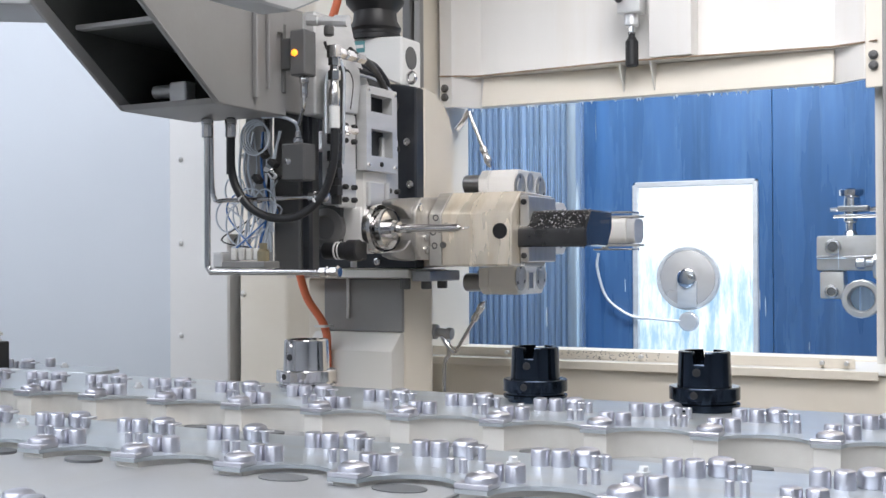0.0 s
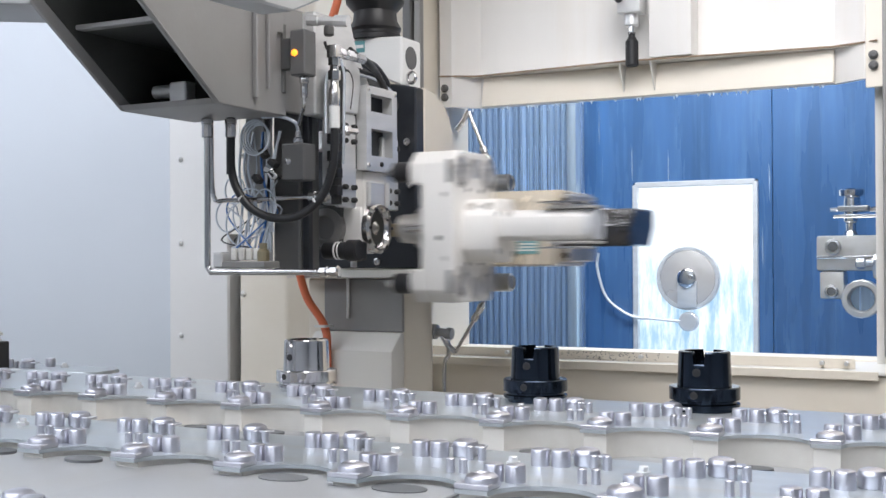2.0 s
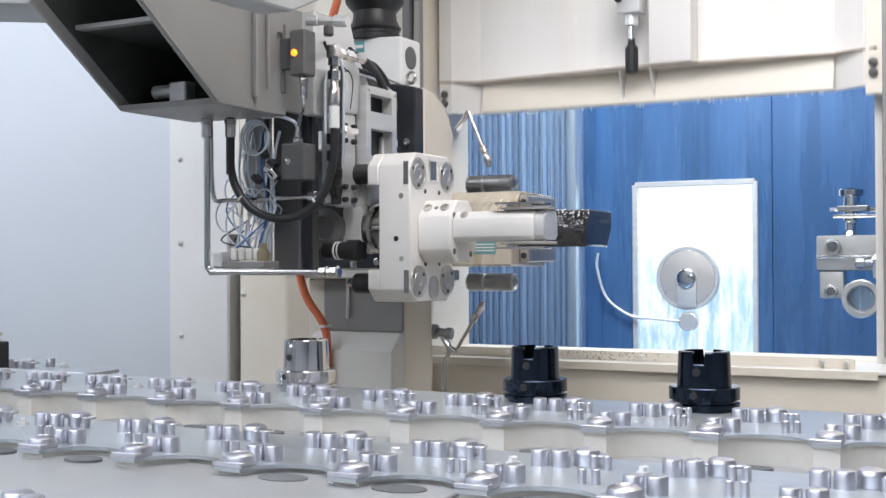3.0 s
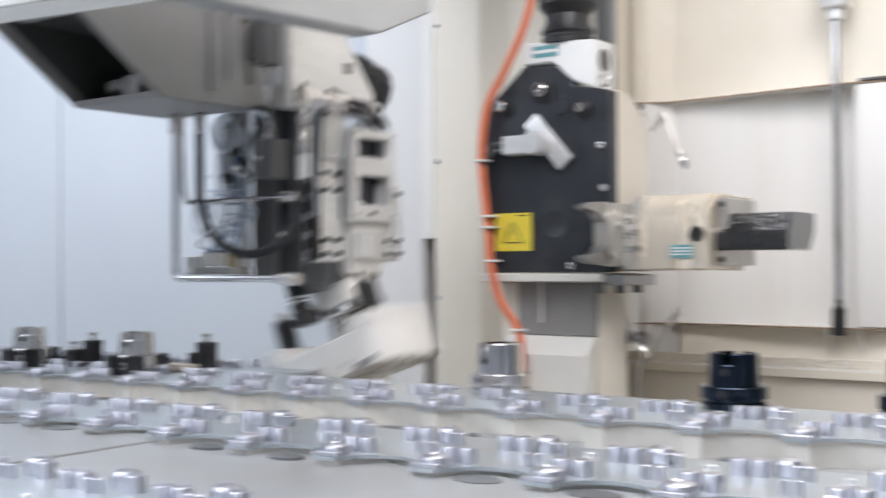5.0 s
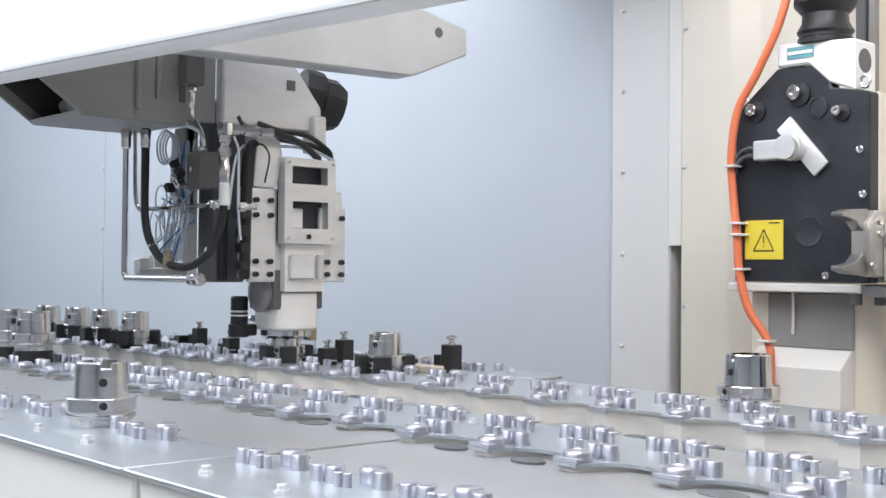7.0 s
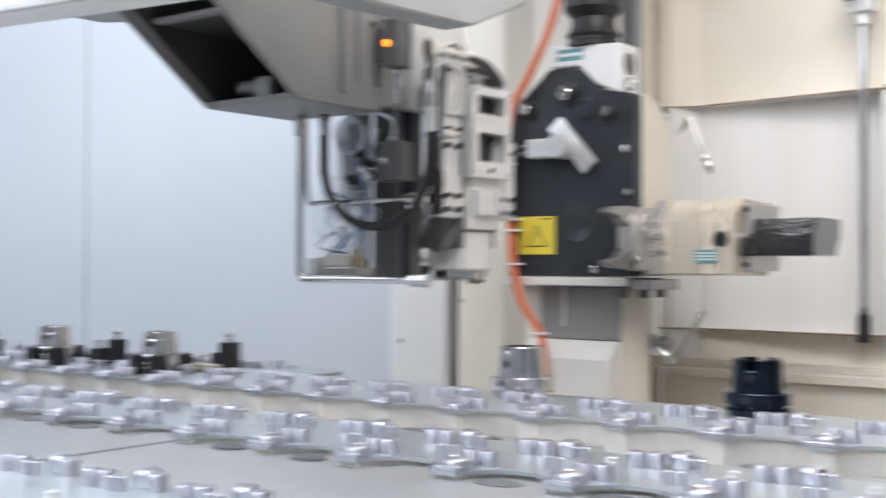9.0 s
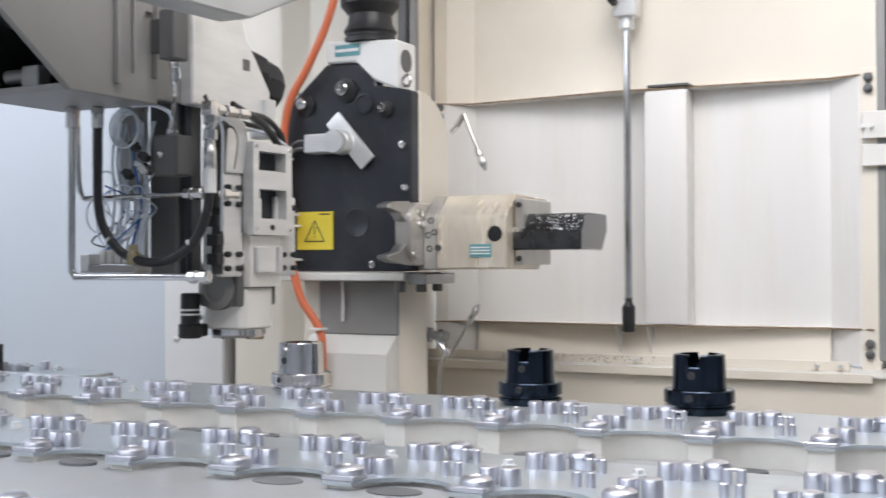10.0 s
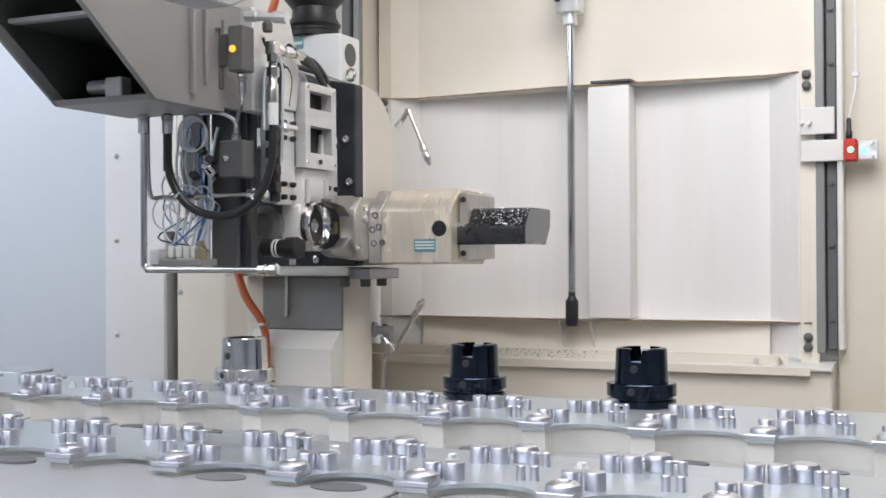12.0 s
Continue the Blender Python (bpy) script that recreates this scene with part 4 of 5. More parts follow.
part("stop", rod(B(), (0.045, -0.055, -0.095), (0.045, -0.055, -0.06), 0.008, 10), ALU, gripper)

# ---- tool changer: black gear housing with cream cover on the pillar ----
YB = 2.66
changer = thing("tool_changer", pose(0, 0, 0), "tool changer housing with a black oiled front plate and cream cover", "tool changer")
outline = [(-1.818, 1.203), (-1.437, 1.203), (-1.437, 1.667), (-1.541, 1.667 + 0.02), (-1.541, 1.745), (-1.693, 1.750), (-1.806, 1.655), (-1.818, 1.62)]
part("front_plate", prism(B(), outline, "y", YB, YB + 0.045, 0.004), BLACK_PLATE, changer, "black oiled front plate")
cov = [(YB + 0.046, 1.205), (YB + 0.21, 1.205), (YB + 0.21, 1.56)]
cov += [(YB + 0.06 + 0.15 * math.cos(a), 1.545 + 0.125 * math.sin(a)) for a in (math.radians(8 + 82 * i / 8) for i in range(9))]
cov += [(YB + 0.046, 1.672)]
part("cover", prism(B(), cov, "x", -1.800, -1.436, 0.004), CREAM, changer, "cream rounded cover")
part("eye_bolt", sweep(B(), [(-1.46 + 0.012 * math.cos(a), YB + 0.02, 1.695 + 0.014 * math.sin(a)) for a in (math.tau * i / 10 for i in range(11))], 0.0045, 8, 2), HOLDER, changer)
part("eye_bolt", sweep(B(), [(-1.80 + 0.010 * math.cos(a), YB + 0.02, 1.675 + 0.014 * math.sin(a)) for a in (math.tau * i / 10 for i in range(11))], 0.0045, 8, 2), HOLDER, changer)
part("gear_motor_base", prism(B(), [(-1.690, 1.752), (-1.600, 1.752), (-1.545, 1.700), (-1.475, 1.672), (-1.475, 1.800), (-1.690, 1.812)], "y", YB - 0.004, YB + 0.10, 0.005), WHITE, changer, "white gear motor flange")
part("flange_hole", rod(B(), (-1.4755, YB + 0.045, 1.75), (-1.4735, YB + 0.045, 1.75), 0.030, 20), DARK_GREY, changer, "dark round hole")
part("type_label", box(B(), -1.660, -1.585, YB - 0.006, YB - 0.0035, 1.768, 1.798), TEAL, changer, "teal and white type label")
part("label_stripe", box(B(), -1.657, -1.588, YB - 0.0075, YB - 0.0055, 1.779, 1.787), WHITE, changer)
part("motor", lathe(B(), (-1.585, YB + 0.05, 1.805), (0, 0, 1), [(0.070, 0), (0.070, 0.012), (0.066, 0.016), (0.066, 0.022), (0.072, 0.03), (0.060, 0.05), (0.058, 0.075), (0.080, 0.10), (0.080, 0.4)], 12), BLACK, changer, "black servo motor")
for x, z, r in ((-1.634, 1.682, 0.019), (-1.758, 1.649, 0.016), (-1.515, 1.625, 0.013)):
    part("boss", lathe(B(), (x + 0.006, YB, z - 0.004), (0, -1, 0), [(r * 1.7, 0), (r * 1.7, 0.006), (r * 1.2, 0.008)], 20), BLACK, changer)
    part("plug_screw", lathe(B(), (x, YB, z), (0, -1, 0), [(r, 0.006), (r, 0.022), (r * 0.8, 0.026), (r * 0.45, 0.026), (r * 0.4, 0.018)], 16), CHROME, changer)
part("sight_glass", lathe(B(), (-1.575, YB, 1.640), (0, -1, 0), [(0.028, 0), (0.028, 0.005), (0.022, 0.006), (0.021, 0.003)], 24), BLACK_PLATE, changer, "round sight glass")
for x, z in ((-1.46, 1.527), (-1.55, 1.221), (-1.452, 1.418)):
    part("plate_screw", lathe(B(), (x, YB, z), (0, -1, 0), [(0.010, 0), (0.010, 0.007), (0.006, 0.008), (0.005, 0.004)], 12), CHROME, changer)
# position switch on the plate
m = Matrix.Translation((-1.612, YB, 1.545)) @ Matrix.Rotation(radians(49), 4, "Y")
part("switch_plate", box(B(), -0.082, 0.082, -0.016, -0.004, -0.026, 0.026, 0.006, 2, m), ALU, changer, "angled aluminium plate")
part("switch_body", lathe(B(), (-1.630, YB - 0.016, 1.540), (0, -1, 0), [(0.033, 0), (0.033, 0.03), (0.030, 0.034), (0.030, 0.05)], 24), ALU, changer)
part("switch_box", box(B(), -1.725, -1.635, YB - 0.060, YB - 0.012, 1.512, 1.562, 0.004), ALU, changer)
for z in (1.524, 1.543):
    part("switch_cable", sweep(B(), [(-1.72, YB - 0.03, z), (-1.76, YB - 0.03, z + 0.004), (-1.795, YB - 0.02, z - 0.012), (-1.815, YB - 0.01, z - 0.05)], 0.005, 8), DARK_GREY, changer)
part("warning_label", box(B(), -1.783, -1.671, YB - 0.004, YB - 0.0005, 1.261, 1.362), YELLOW, changer, "yellow warning label with a triangle")
for a, b in (((-1.757, 1.283), (-1.697, 1.283)), ((-1.697, 1.283), (-1.727, 1.338)), ((-1.727, 1.338), (-1.757, 1.283)), ((-1.727, 1.322), (-1.727, 1.302)), ((-1.727, 1.296), (-1.727, 1.292)), ((-1.712, 1.355), (-1.68, 1.355))):
    part("label_line", rod(B(), (a[0], YB - 0.0042, a[1]), (b[0], YB - 0.0042, b[1]), 0.0016, 6), BLACK, changer)
part("base_plate", box(B(), -1.828, -1.452, YB - 0.015, YB + 0.20, 1.178, 1.200, 0.003), CREAM_GREY, changer)
part("base_block", box(B(), -1.452, -1.398, YB + 0.0, YB + 0.17, 1.170, 1.197, 0.002), STEEL_DARK, changer)
for x, y in ((-1.47, YB), (-1.425, YB + 0.03), (-1.425, YB + 0.12)):
    part("foot_bolt", rod(B(), (x, y, 1.178), (x, y, 1.150), 0.014, 10), DARK_GREY, changer)
for x, z in ((-1.70, 1.44), (-1.66, 1.42), (-1.58, 1.41), (-1.52, 1.36), (-1.76, 1.40), (-1.50, 1.30), (-1.63, 1.24), (-1.78, 1.22)):
    part("plate_hole", rod(B(), (x, YB + 0.001, z), (x, YB - 0.0006, z), 0.0055, 12), BLACK, changer, "small dark hole")
part("plate_ring", lathe(B(), (-1.60, YB, 1.33), (0, -1, 0), [(0.040, -0.002), (0.040, 0.0015), (0.036, 0.002), (0.034, 0.001)], 32), BLACK_PLATE, changer, "faint round cover")
part("column", prism(B(), [(-1.80, YB + 0.05), (-1.50, YB + 0.05), (-1.455, YB + 0.12), (-1.615, YB + 0.42), (-1.80, YB + 0.42)], "z", 0.0, 1.177, 0.005), CREAM, changer, "cream painted steel column")
part("recess", box(B(), -1.745, -1.500, YB + 0.043, YB + 0.0505, 1.035, 1.176, 0.004), GREY_PAINT, changer, "grey recess panel")
part("foot_shelf", prism(B(), [(YB - 0.02, 0.0), (YB - 0.02, 0.99), (YB + 0.03, 1.035), (YB + 0.049, 1.035), (YB + 0.049, 0.0)], "x", -1.765, -1.500, 0.006, 2), CREAM_GREY, changer)
part("cable", sweep(B(), [(-1.665, YB + 0.035, 1.18), (-1.664, YB + 0.035, 1.12), (-1.668, YB + 0.04, 1.07)], 0.004, 8), WHITE, changer)
cable = solid("power_cable", sweep(B(), [(-1.655, YB + 0.02, 2.25), (-1.665, YB - 0.01, 2.0), (-1.69, YB - 0.03, 1.86), (-1.755, YB - 0.03, 1.74), (-1.815, YB - 0.025, 1.65), (-1.838, YB - 0.02, 1.53), (-1.83, YB - 0.02, 1.42), (-1.815, YB - 0.025, 1.32), (-1.805, YB - 0.03, 1.23), (-1.775, YB - 0.03, 1.13), (-1.725, YB - 0.02, 1.05), (-1.71, YB - 0.03, 0.95), (-1.71, YB - 0.03, 0.5)], 0.0108, 12, 6), ORANGE, "orange power cable with white ties along the housing", "cable")
for x, z in ((-1.832, 1.505), (-1.812, 1.355), (-1.809, 1.325), (-1.803, 1.235), (-1.726, 1.052)):
    part("tie", box(B(), x - 0.017, x + 0.017, YB - 0.042, YB - 0.004, z - 0.003, z + 0.003, 0.001), WHITE, cable, "white cable tie")

cable.location.x = 0.022

# the exchange arm: slides out along x and turns about it
HUB = (-1.385, 2.765, 1.300)
arm = thing("exchange_arm", pose(*HUB), "two-ended exchange arm with oily hub block and wet black bar", "exchange arm")
sec = [(-0.135, -0.090), (-0.135, 0.040), (-0.075, 0.094), (0.135, 0.090), (0.135, -0.040), (0.075, -0.094)]
part("hub_block", prism(B(), sec, "x", 0.035, 0.225, 0.003), GOLD, arm, "oily machined hub block")
part("hub_cap", prism(B(), [(u * 1.005, w * 1.005) for u, w in sec], "x", 0.0, 0.034, 0.002), SATIN, arm)
part("end_plate", prism(B(), [(-0.09, -0.082), (-0.09, 0.082), (0.09, 0.082), (0.09, -0.082)], "x", 0.2285, 0.252, 0.003), SATIN, arm, "machined end plate")
for sy in (1, -1):
    for sz in (0.066, -0.066):
        part("plate_bolt", lathe(B(), (0.240, sy * 0.0895, sz), (0, sy, 0), [(0.0075, 0), (0.0075, 0.005), (0.004, 0.006)], 10), BLACK, arm)
    for x, z in ((0.020, -0.030), (0.012, 0.006), (0.030, -0.001), (0.016, 0.040), (0.040, 0.038)):
        part("block_bolt", lathe(B(), (x, sy * 0.1345, sy * z), (0, sy, 0), [(0.0085, 0), (0.0085, 0.0025), (0.0065, 0.003), (0.005, 0.001)], 12), DARK_GREY, arm)
bar = [(-0.095, -0.045), (-0.095, 0.0), (-0.060, 0.045), (0.095, 0.045), (0.095, 0.0), (0.060, -0.045)]
part("bar", prism(B(), bar, "x", 0.21, 0.402, 0.004), WET_BLACK, arm, "wet black bar with coolant drops")
rr = random.Random(11)
drops = B()
for k in range(420):
    x = 0.225 + 0.175 * rr.random() ** 0.7
    s = rr.random()
    y, z = -0.095 + 0.035 * s, 0.045 * s
    if k % 2:
        y, z = -y, -z
    r = 0.0007 + 0.0020 * rr.random() ** 2
    bmesh.ops.create_icosphere(drops, subdivisions=1, radius=r, matrix=Matrix.Translation((x, y * 1.003, z * 1.01)))
tagged(part("drops", drops, CHROME, arm, "bright coolant drops"), kind="stuff")
for sy in (1, -1):
    part("cross_hole", rod(B(), (0.195, sy * 0.1335, sy * 0.005), (0.195, sy * 0.1365, sy * 0.005), 0.0195, 24), BLACK, arm, "dark round hole")
part("type_label", box(B(), 0.128, 0.185, 0.1345, 0.1372, 0.030, 0.062), TEAL, arm, "teal and white type label")
for z in (0.0365, 0.044, 0.0515):
    part("label_stripe", box(B(), 0.131, 0.182, 0.1368, 0.1382, z, z + 0.0032), WHITE, arm)
for sy in (1, -1):
    part("gripper_arm", prism(B(), [(sy * 0.05, -0.075), (sy * 0.05, 0.085), (sy * 0.17, 0.080), (sy * 0.205, 0.045), (sy * 0.205, -0.045), (sy * 0.17, -0.075)], "x", -0.045, -0.001, 0.003), SATIN, arm, "machined gripper arm")
    for sz in (1, -1):
        jaw = [(sy * 0.185, sz * 0.078), (sy * 0.265, sz * 0.074), (sy * 0.300, sz * 0.066), (sy * 0.300, sz * 0.056), (sy * 0.275, sz * 0.054), (sy * 0.240, sz * 0.048), (sy * 0.215, sz * 0.03), (sy * 0.185, sz * 0.02)]
        part("jaw", prism(B(), jaw, "x", -0.042, -0.012, 0.002), STEEL_DARK, arm, "steel gripper jaw")
    for k, (y, z) in enumerate(((0.15, -0.02), (0.15, -0.05), (0.12, -0.035), (0.18, 0.055))):
        part("jaw_bolt", lathe(B(), (0.0 if y < 0.14 else -0.001, sy * y, z), (1, 0, 0), [(0.010, 0), (0.010, 0.004), (0.006, 0.005)], 12), HOLDER, arm)
for y, z in ((-0.05, 0.05), (0.05, 0.05), (-0.05, -0.04)):
    part("guide_shaft", rod(B(), (-0.36, y, z), (0.01, y, z), 0.014, 16), CHROME, arm, "chrome guide shaft")

# the machining head that is exchanged: x along its spindle, origin on the nose face
head = thing("angle_head", pose(-1.43, 3.03, 1.30, 180), "white milled angle head with round pockets and a slim arm", "machine tool head")
SEC = [(-0.085, -0.143), (-0.085, 0.143), (-0.056, 0.172), (0.105, 0.172), (0.130, 0.150), (0.130, -0.150), (0.105, -0.172), (-0.056, -0.172)]
body = part("body_plate", prism(B(), SEC, "x", 0.052, 0.135, 0.003), ALU_WHITE, head, "white milled body plate")
for sz in (1, -1):
    ear = [(-0.085, sz * 0.097), (-0.085, sz * 0.143), (-0.056, sz * 0.172), (0.105, sz * 0.172), (0.130, sz * 0.150), (0.130, sz * 0.097)]
    part("ear", prism(B(), ear, "x", 0.022, 0.0515, 0.003), ALU_WHITE, head)
    for y in (-0.047, 0.098):
        pocket = part("pocket", lathe(B(), (0.133, y, sz * 0.124), (1, 0, 0), [(0.037, 0), (0.037, 0.004), (0.034, 0.0045), (0.032, 0.0025), (0.022, 0.0025), (0.020, 0.005), (0.012, 0.005), (0.010, 0.003)], 28), SATIN, head, "round steel-lined pocket")
        for k in range(3):
            a = 0.6 + k * 2.1
            part("pocket_screw", rod(B(), (0.1355, y + 0.027 * math.cos(a), sz * 0.124 + 0.027 * math.sin(a)), (0.1375, y + 0.027 * math.cos(a), sz * 0.124 + 0.027 * math.sin(a)), 0.005, 8), DARK_GREY, pocket)
    if sz > 0:
        part("square_pocket", frame_box(B(), 0.1352, 0.138, 0.006, 0.048, 0.108, 0.160, [(0.010, 0.044, 0.112, 0.156)]), ALU_WHITE, head)
        part("square_pocket", box(B(), 0.1351, 0.136, 0.010, 0.044, 0.112, 0.156), STEEL_DARK, head, "dark square pocket")
    else:
        part("pocket", lathe(B(), (0.133, 0.026, -0.140), (1, 0, 0), [(0.027, 0), (0.027, 0.004), (0.024, 0.0045), (0.022, 0.0025), (0.010, 0.0025), (0.008, 0.004)], 24), SATIN, head, "round steel-lined pocket")
    part("edge_slot", box(B(), 0.118, 0.131, -0.0868, -0.0852, sz * 0.124 - 0.026, sz * 0.124 + 0.026, 0.0005), STEEL_DARK, head, "dark milled slot")
    part("stud", rod(B(), (-0.050, -0.02, sz * 0.13), (0.0215, -0.02, sz * 0.13), 0.024, 18), BLACK, head, "black locating stud")
    part("stud_tip", rod(B(), (-0.070, -0.02, sz * 0.13), (-0.0505, -0.02, sz * 0.13), 0.010, 10), HOLDER, head)
    for y in (-0.012, 0.058):
        part("screw_hole", rod(B(), (0.1345, y, sz * 0.084), (0.1356, y, sz * 0.084), 0.0058, 12), BLACK, head, "small dark hole")
part("shank", lathe(B(), (-0.06, 0, 0), (1, 0, 0), [(0.034, -0.05), (0.037, 0), (0.050, 0.002), (0.050, 0.020), (0.043, 0.023), (0.043, 0.028), (0.050, 0.031), (0.050, 0.06), (0.065, 0.062), (0.065, 0.106)], 32), SATIN, head, "steel shank and flange")
part("key", rod(B(), (-0.078, -0.048, 0), (-0.03, -0.048, 0), 0.010, 12), HOLDER, head)
NECK = [(-0.050, -0.052), (-0.050, 0.024), (-0.014, 0.062), (0.050, 0.062), (0.085, 0.026), (0.085, -0.052), (0.050, -0.082), (-0.020, -0.082)]
part("neck", prism(B(), NECK, "x", 0.1355, 0.219, 0.003), ALU_WHITE, head, "white chamfered neck")
slope = Vector((0, -0.038, 0.036)).normalized()
for x in (0.152, 0.196):
    part("cap_screw", lathe(B(), Vector((x, -0.031, 0.044)) - slope * 0.001, slope, [(0.011, 0), (0.011, 0.004), (0.008, 0.005), (0.007, 0.002)], 14), SATIN, head)
part("cap_screw", lathe(B(), Vector((0.174, -0.031, 0.044)) - slope * 0.001, slope, [(0.005, 0), (0.005, 0.002), (0.003, 0.003)], 10), STEEL_DARK, head)
part("cap_screw", lathe(B(), Vector((0.245, -0.030, 0.026)) - slope * 0.001, slope, [(0.010, 0), (0.010, 0.003), (0.007, 0.004)], 14), SATIN, head)
for y, z in ((-0.030, 0.026), (0.062, 0.030), (-0.030, -0.056), (0.055, -0.062)):
    part("screw_hole", rod(B(), (0.2185, y, z), (0.2197, y, z), 0.0075, 12), DARK_GREY, head, "small dark hole")
ARM = [(-0.038, -0.024), (-0.038, 0.018), (-0.022, 0.034), (0.036, 0.034), (0.046, 0.020), (0.046, -0.022), (0.036, -0.034), (-0.026, -0.034)]
part("arm", prism(B(), ARM, "x", 0.2195, 0.418, 0.002), ALU_WHITE, head, "slim white arm")
part("arm_tip", prism(B(), [(y * 0.96, z * 0.95) for y, z in ARM], "x", 0.4185, 0.442, 0.002), ALU, head)
for z0, z1 in ((0.0355, 0.0415), (-0.0415, -0.0355)):
    part("finger", prism(B(), [(0.330, -0.022), (0.340, -0.036), (0.440, -0.036), (0.448, -0.026), (0.448, 0.026), (0.440, 0.036), (0.340, 0.036), (0.330, 0.022)], "z", z0, z1, 0.001), SATIN, head, "flat steel finger")
for z0, z1 in ((0.047, 0.052), (-0.052, -0.047)):
    part("finger", prism(B(), [(0.316, -0.020), (0.326, -0.042), (0.425, -0.042), (0.432, -0.030), (0.432, 0.030), (0.425, 0.042), (0.326, 0.042), (0.316, 0.020)], "z", z0, z1, 0.001), CHROME, head, "flat steel finger")
    part("finger_pin", rod(B(), (0.345, 0, min(z0, 0.0) or 0.0345), (0.345, 0, z1 if z0 > 0 else -0.0345), 0.010, 12), HOLDER, head)
for x, z, m in ((0.112, 0.072, SATIN), (0.112, -0.072, SATIN), (0.098, -0.026, BLACK)):
    part("screw_hole", rod(B(), (x, -0.0845, z), (x, -0.0862, z), 0.0062, 12), m, head)

for ob in list(head.children):
    if ob.name.split(".")[0] not in ("shank", "key"):
        ob.location = (-0.04, -0.055, 0.0)

# the slim tool it is exchanged for
drill = thing("drill_holder", pose(-1.43, 2.50, 1.30), "polished holder with a slim chrome rod and small drill", "cutting tool")
part("flange", lathe(B(), (-0.03, 0, 0), (1, 0, 0), [(0.034, -0.05), (0.037, 0), (0.050, 0.002), (0.050, 0.012), (0.044, 0.015), (0.044, 0.02), (0.050, 0.023), (0.050, 0.034), (0.047, 0.036)], 36), CHROME, drill)
part("collet", lathe(B(), (0.004, 0, 0), (1, 0, 0), [(0.024, 0), (0.024, 0.018), (0.018, 0.024), (0.018, 0.03)], 20), CHROME, drill)
part("rod", lathe(B(), (0.03, 0, 0), (1, 0, 0), [(0.0105, 0), (0.0095, 0.16), (0.0085, 0.164), (0.006, 0.168)], 18), CHROME, drill, "slim chrome rod")
bit = B()
sweep(bit, [(0.195 + 0.002 * i, 0.0018 * math.cos(i * 1.2), 0.0018 * math.sin(i * 1.2)) for i in range(13)], 0.0022, 6, 2)
part("drill_bit", bit, HOLDER, drill, "small twist drill")

# spindle clamps of the machine, behind the arm
spindle = thing("machine_spindle", pose(-1.43, 3.03, 1.30), "dark wet spindle clamps of the machine", "spindle")
for z in (0.140, -0.140):
    part("clamp_cylinder", lathe(B(), (-0.06, 0.03, z), (1, 0, 0), [(0.025, 0), (0.027, 0.003), (0.027, 0.05), (0.023, 0.055), (0.026, 0.06), (0.026, 0.14), (0.020, 0.145), (0.016, 0.14)], 18), STEEL_DARK, spindle, "wet steel cylinder")
part("quill", lathe(B(), (-0.40, 0, 0), (1, 0, 0), [(0.10, 0), (0.10, 0.24), (0.085, 0.26), (0.085, 0.33), (0.055, 0.335)], 32), DARK_GREY, spindle, "dark spindle nose")

# ---- the lifting door, its cylinder and what stands round the opening ----
YD = 3.25
door = thing("lift_door", pose(0, 0, 0), "cream sheet metal lifting door with stiffening flanges", "lifting door")
fold = [(-1.640, YD - 0.06), (-1.600, YD - 0.06), (-1.535, YD + 0.01), (-0.50, YD + 0.01), (-0.42, YD - 0.05), (-0.375, YD - 0.05), (-0.375, YD - 0.035), (-0.412, YD - 0.035), (-0.495, YD + 0.03), (-1.54, YD + 0.03), (-1.607, YD - 0.04), (-1.640, YD - 0.04)]
part("panel", prism(B(), fold, "z", 0.955, 1.700), DOOR_WHITE, door, "pale folded door sheet")
part("upper_panel", prism(B(), [(x, y - (0.012 if -1.6 < x < -0.45 else 0.0)) for x, y in fold], "z", 1.7005, 2.75), CREAM, door, "cream upper door sheet")


def flange(z, deep):
    bm = B()
    edge = [(-1.60, YD - 0.055), (-1.535, YD + 0.012), (-0.50, YD + 0.012), (-0.42, YD - 0.045)]
    lip = [(-0.385, YD - 0.062), (-0.50, YD - deep + 0.034), (-1.04, YD - deep - 0.012), (-1.06, YD - deep - 0.012), (-1.535, YD - deep + 0.034), (-1.635, YD - 0.075)]
    prism(bm, edge + lip, "z", z, z + 0.006, 0.001)
    return bm


part("flange", flange(1.045, 0.056), CREAM_GREY, door, "stiffening flange")
part("flange", flange(1.700, 0.056), CREAM_GREY, door, "stiffening flange")
lip = [(-0.385, YD - 0.063), (-0.50, YD - 0.023), (-1.04, YD - 0.069), (-1.06, YD - 0.069), (-1.535, YD - 0.023), (-1.635, YD - 0.076)]
for z, deep in ((1.048, 0.0), (1.703, 0.0)):
    edge = B()
    for (xa, ya), (xb, yb) in zip(lip, lip[1:]):
        rod(edge, (xa, ya + deep, z), (xb, yb + deep, z), 0.0026, 6)
    part("worn_edge", edge, RUST, door, "rusty worn edge")
part("skirt", prism(B(), [(YD - 0.02, 0.955), (YD - 0.005, 0.953), (YD + 0.008, 1.044), (YD - 0.002, 1.044)], "x", -1.52, -0.50, 0.001), CREAM, door, "slanted drip skirt")
for x in (-1.075, -0.985):
    part("gusset", prism(B(), [(YD - 0.062, 1.0445), (YD + 0.008, 1.0445), (YD + 0.008, 0.96), (YD - 0.012, 0.96)], "x", x, x + 0.004), CREAM_GREY, door)
part("stiffener", box(B(), -0.985, -0.865, YD - 0.065, YD + 0.009, 1.052, 1.698, 0.006, 2), DOOR_WHITE, door, "upright stiffener box")
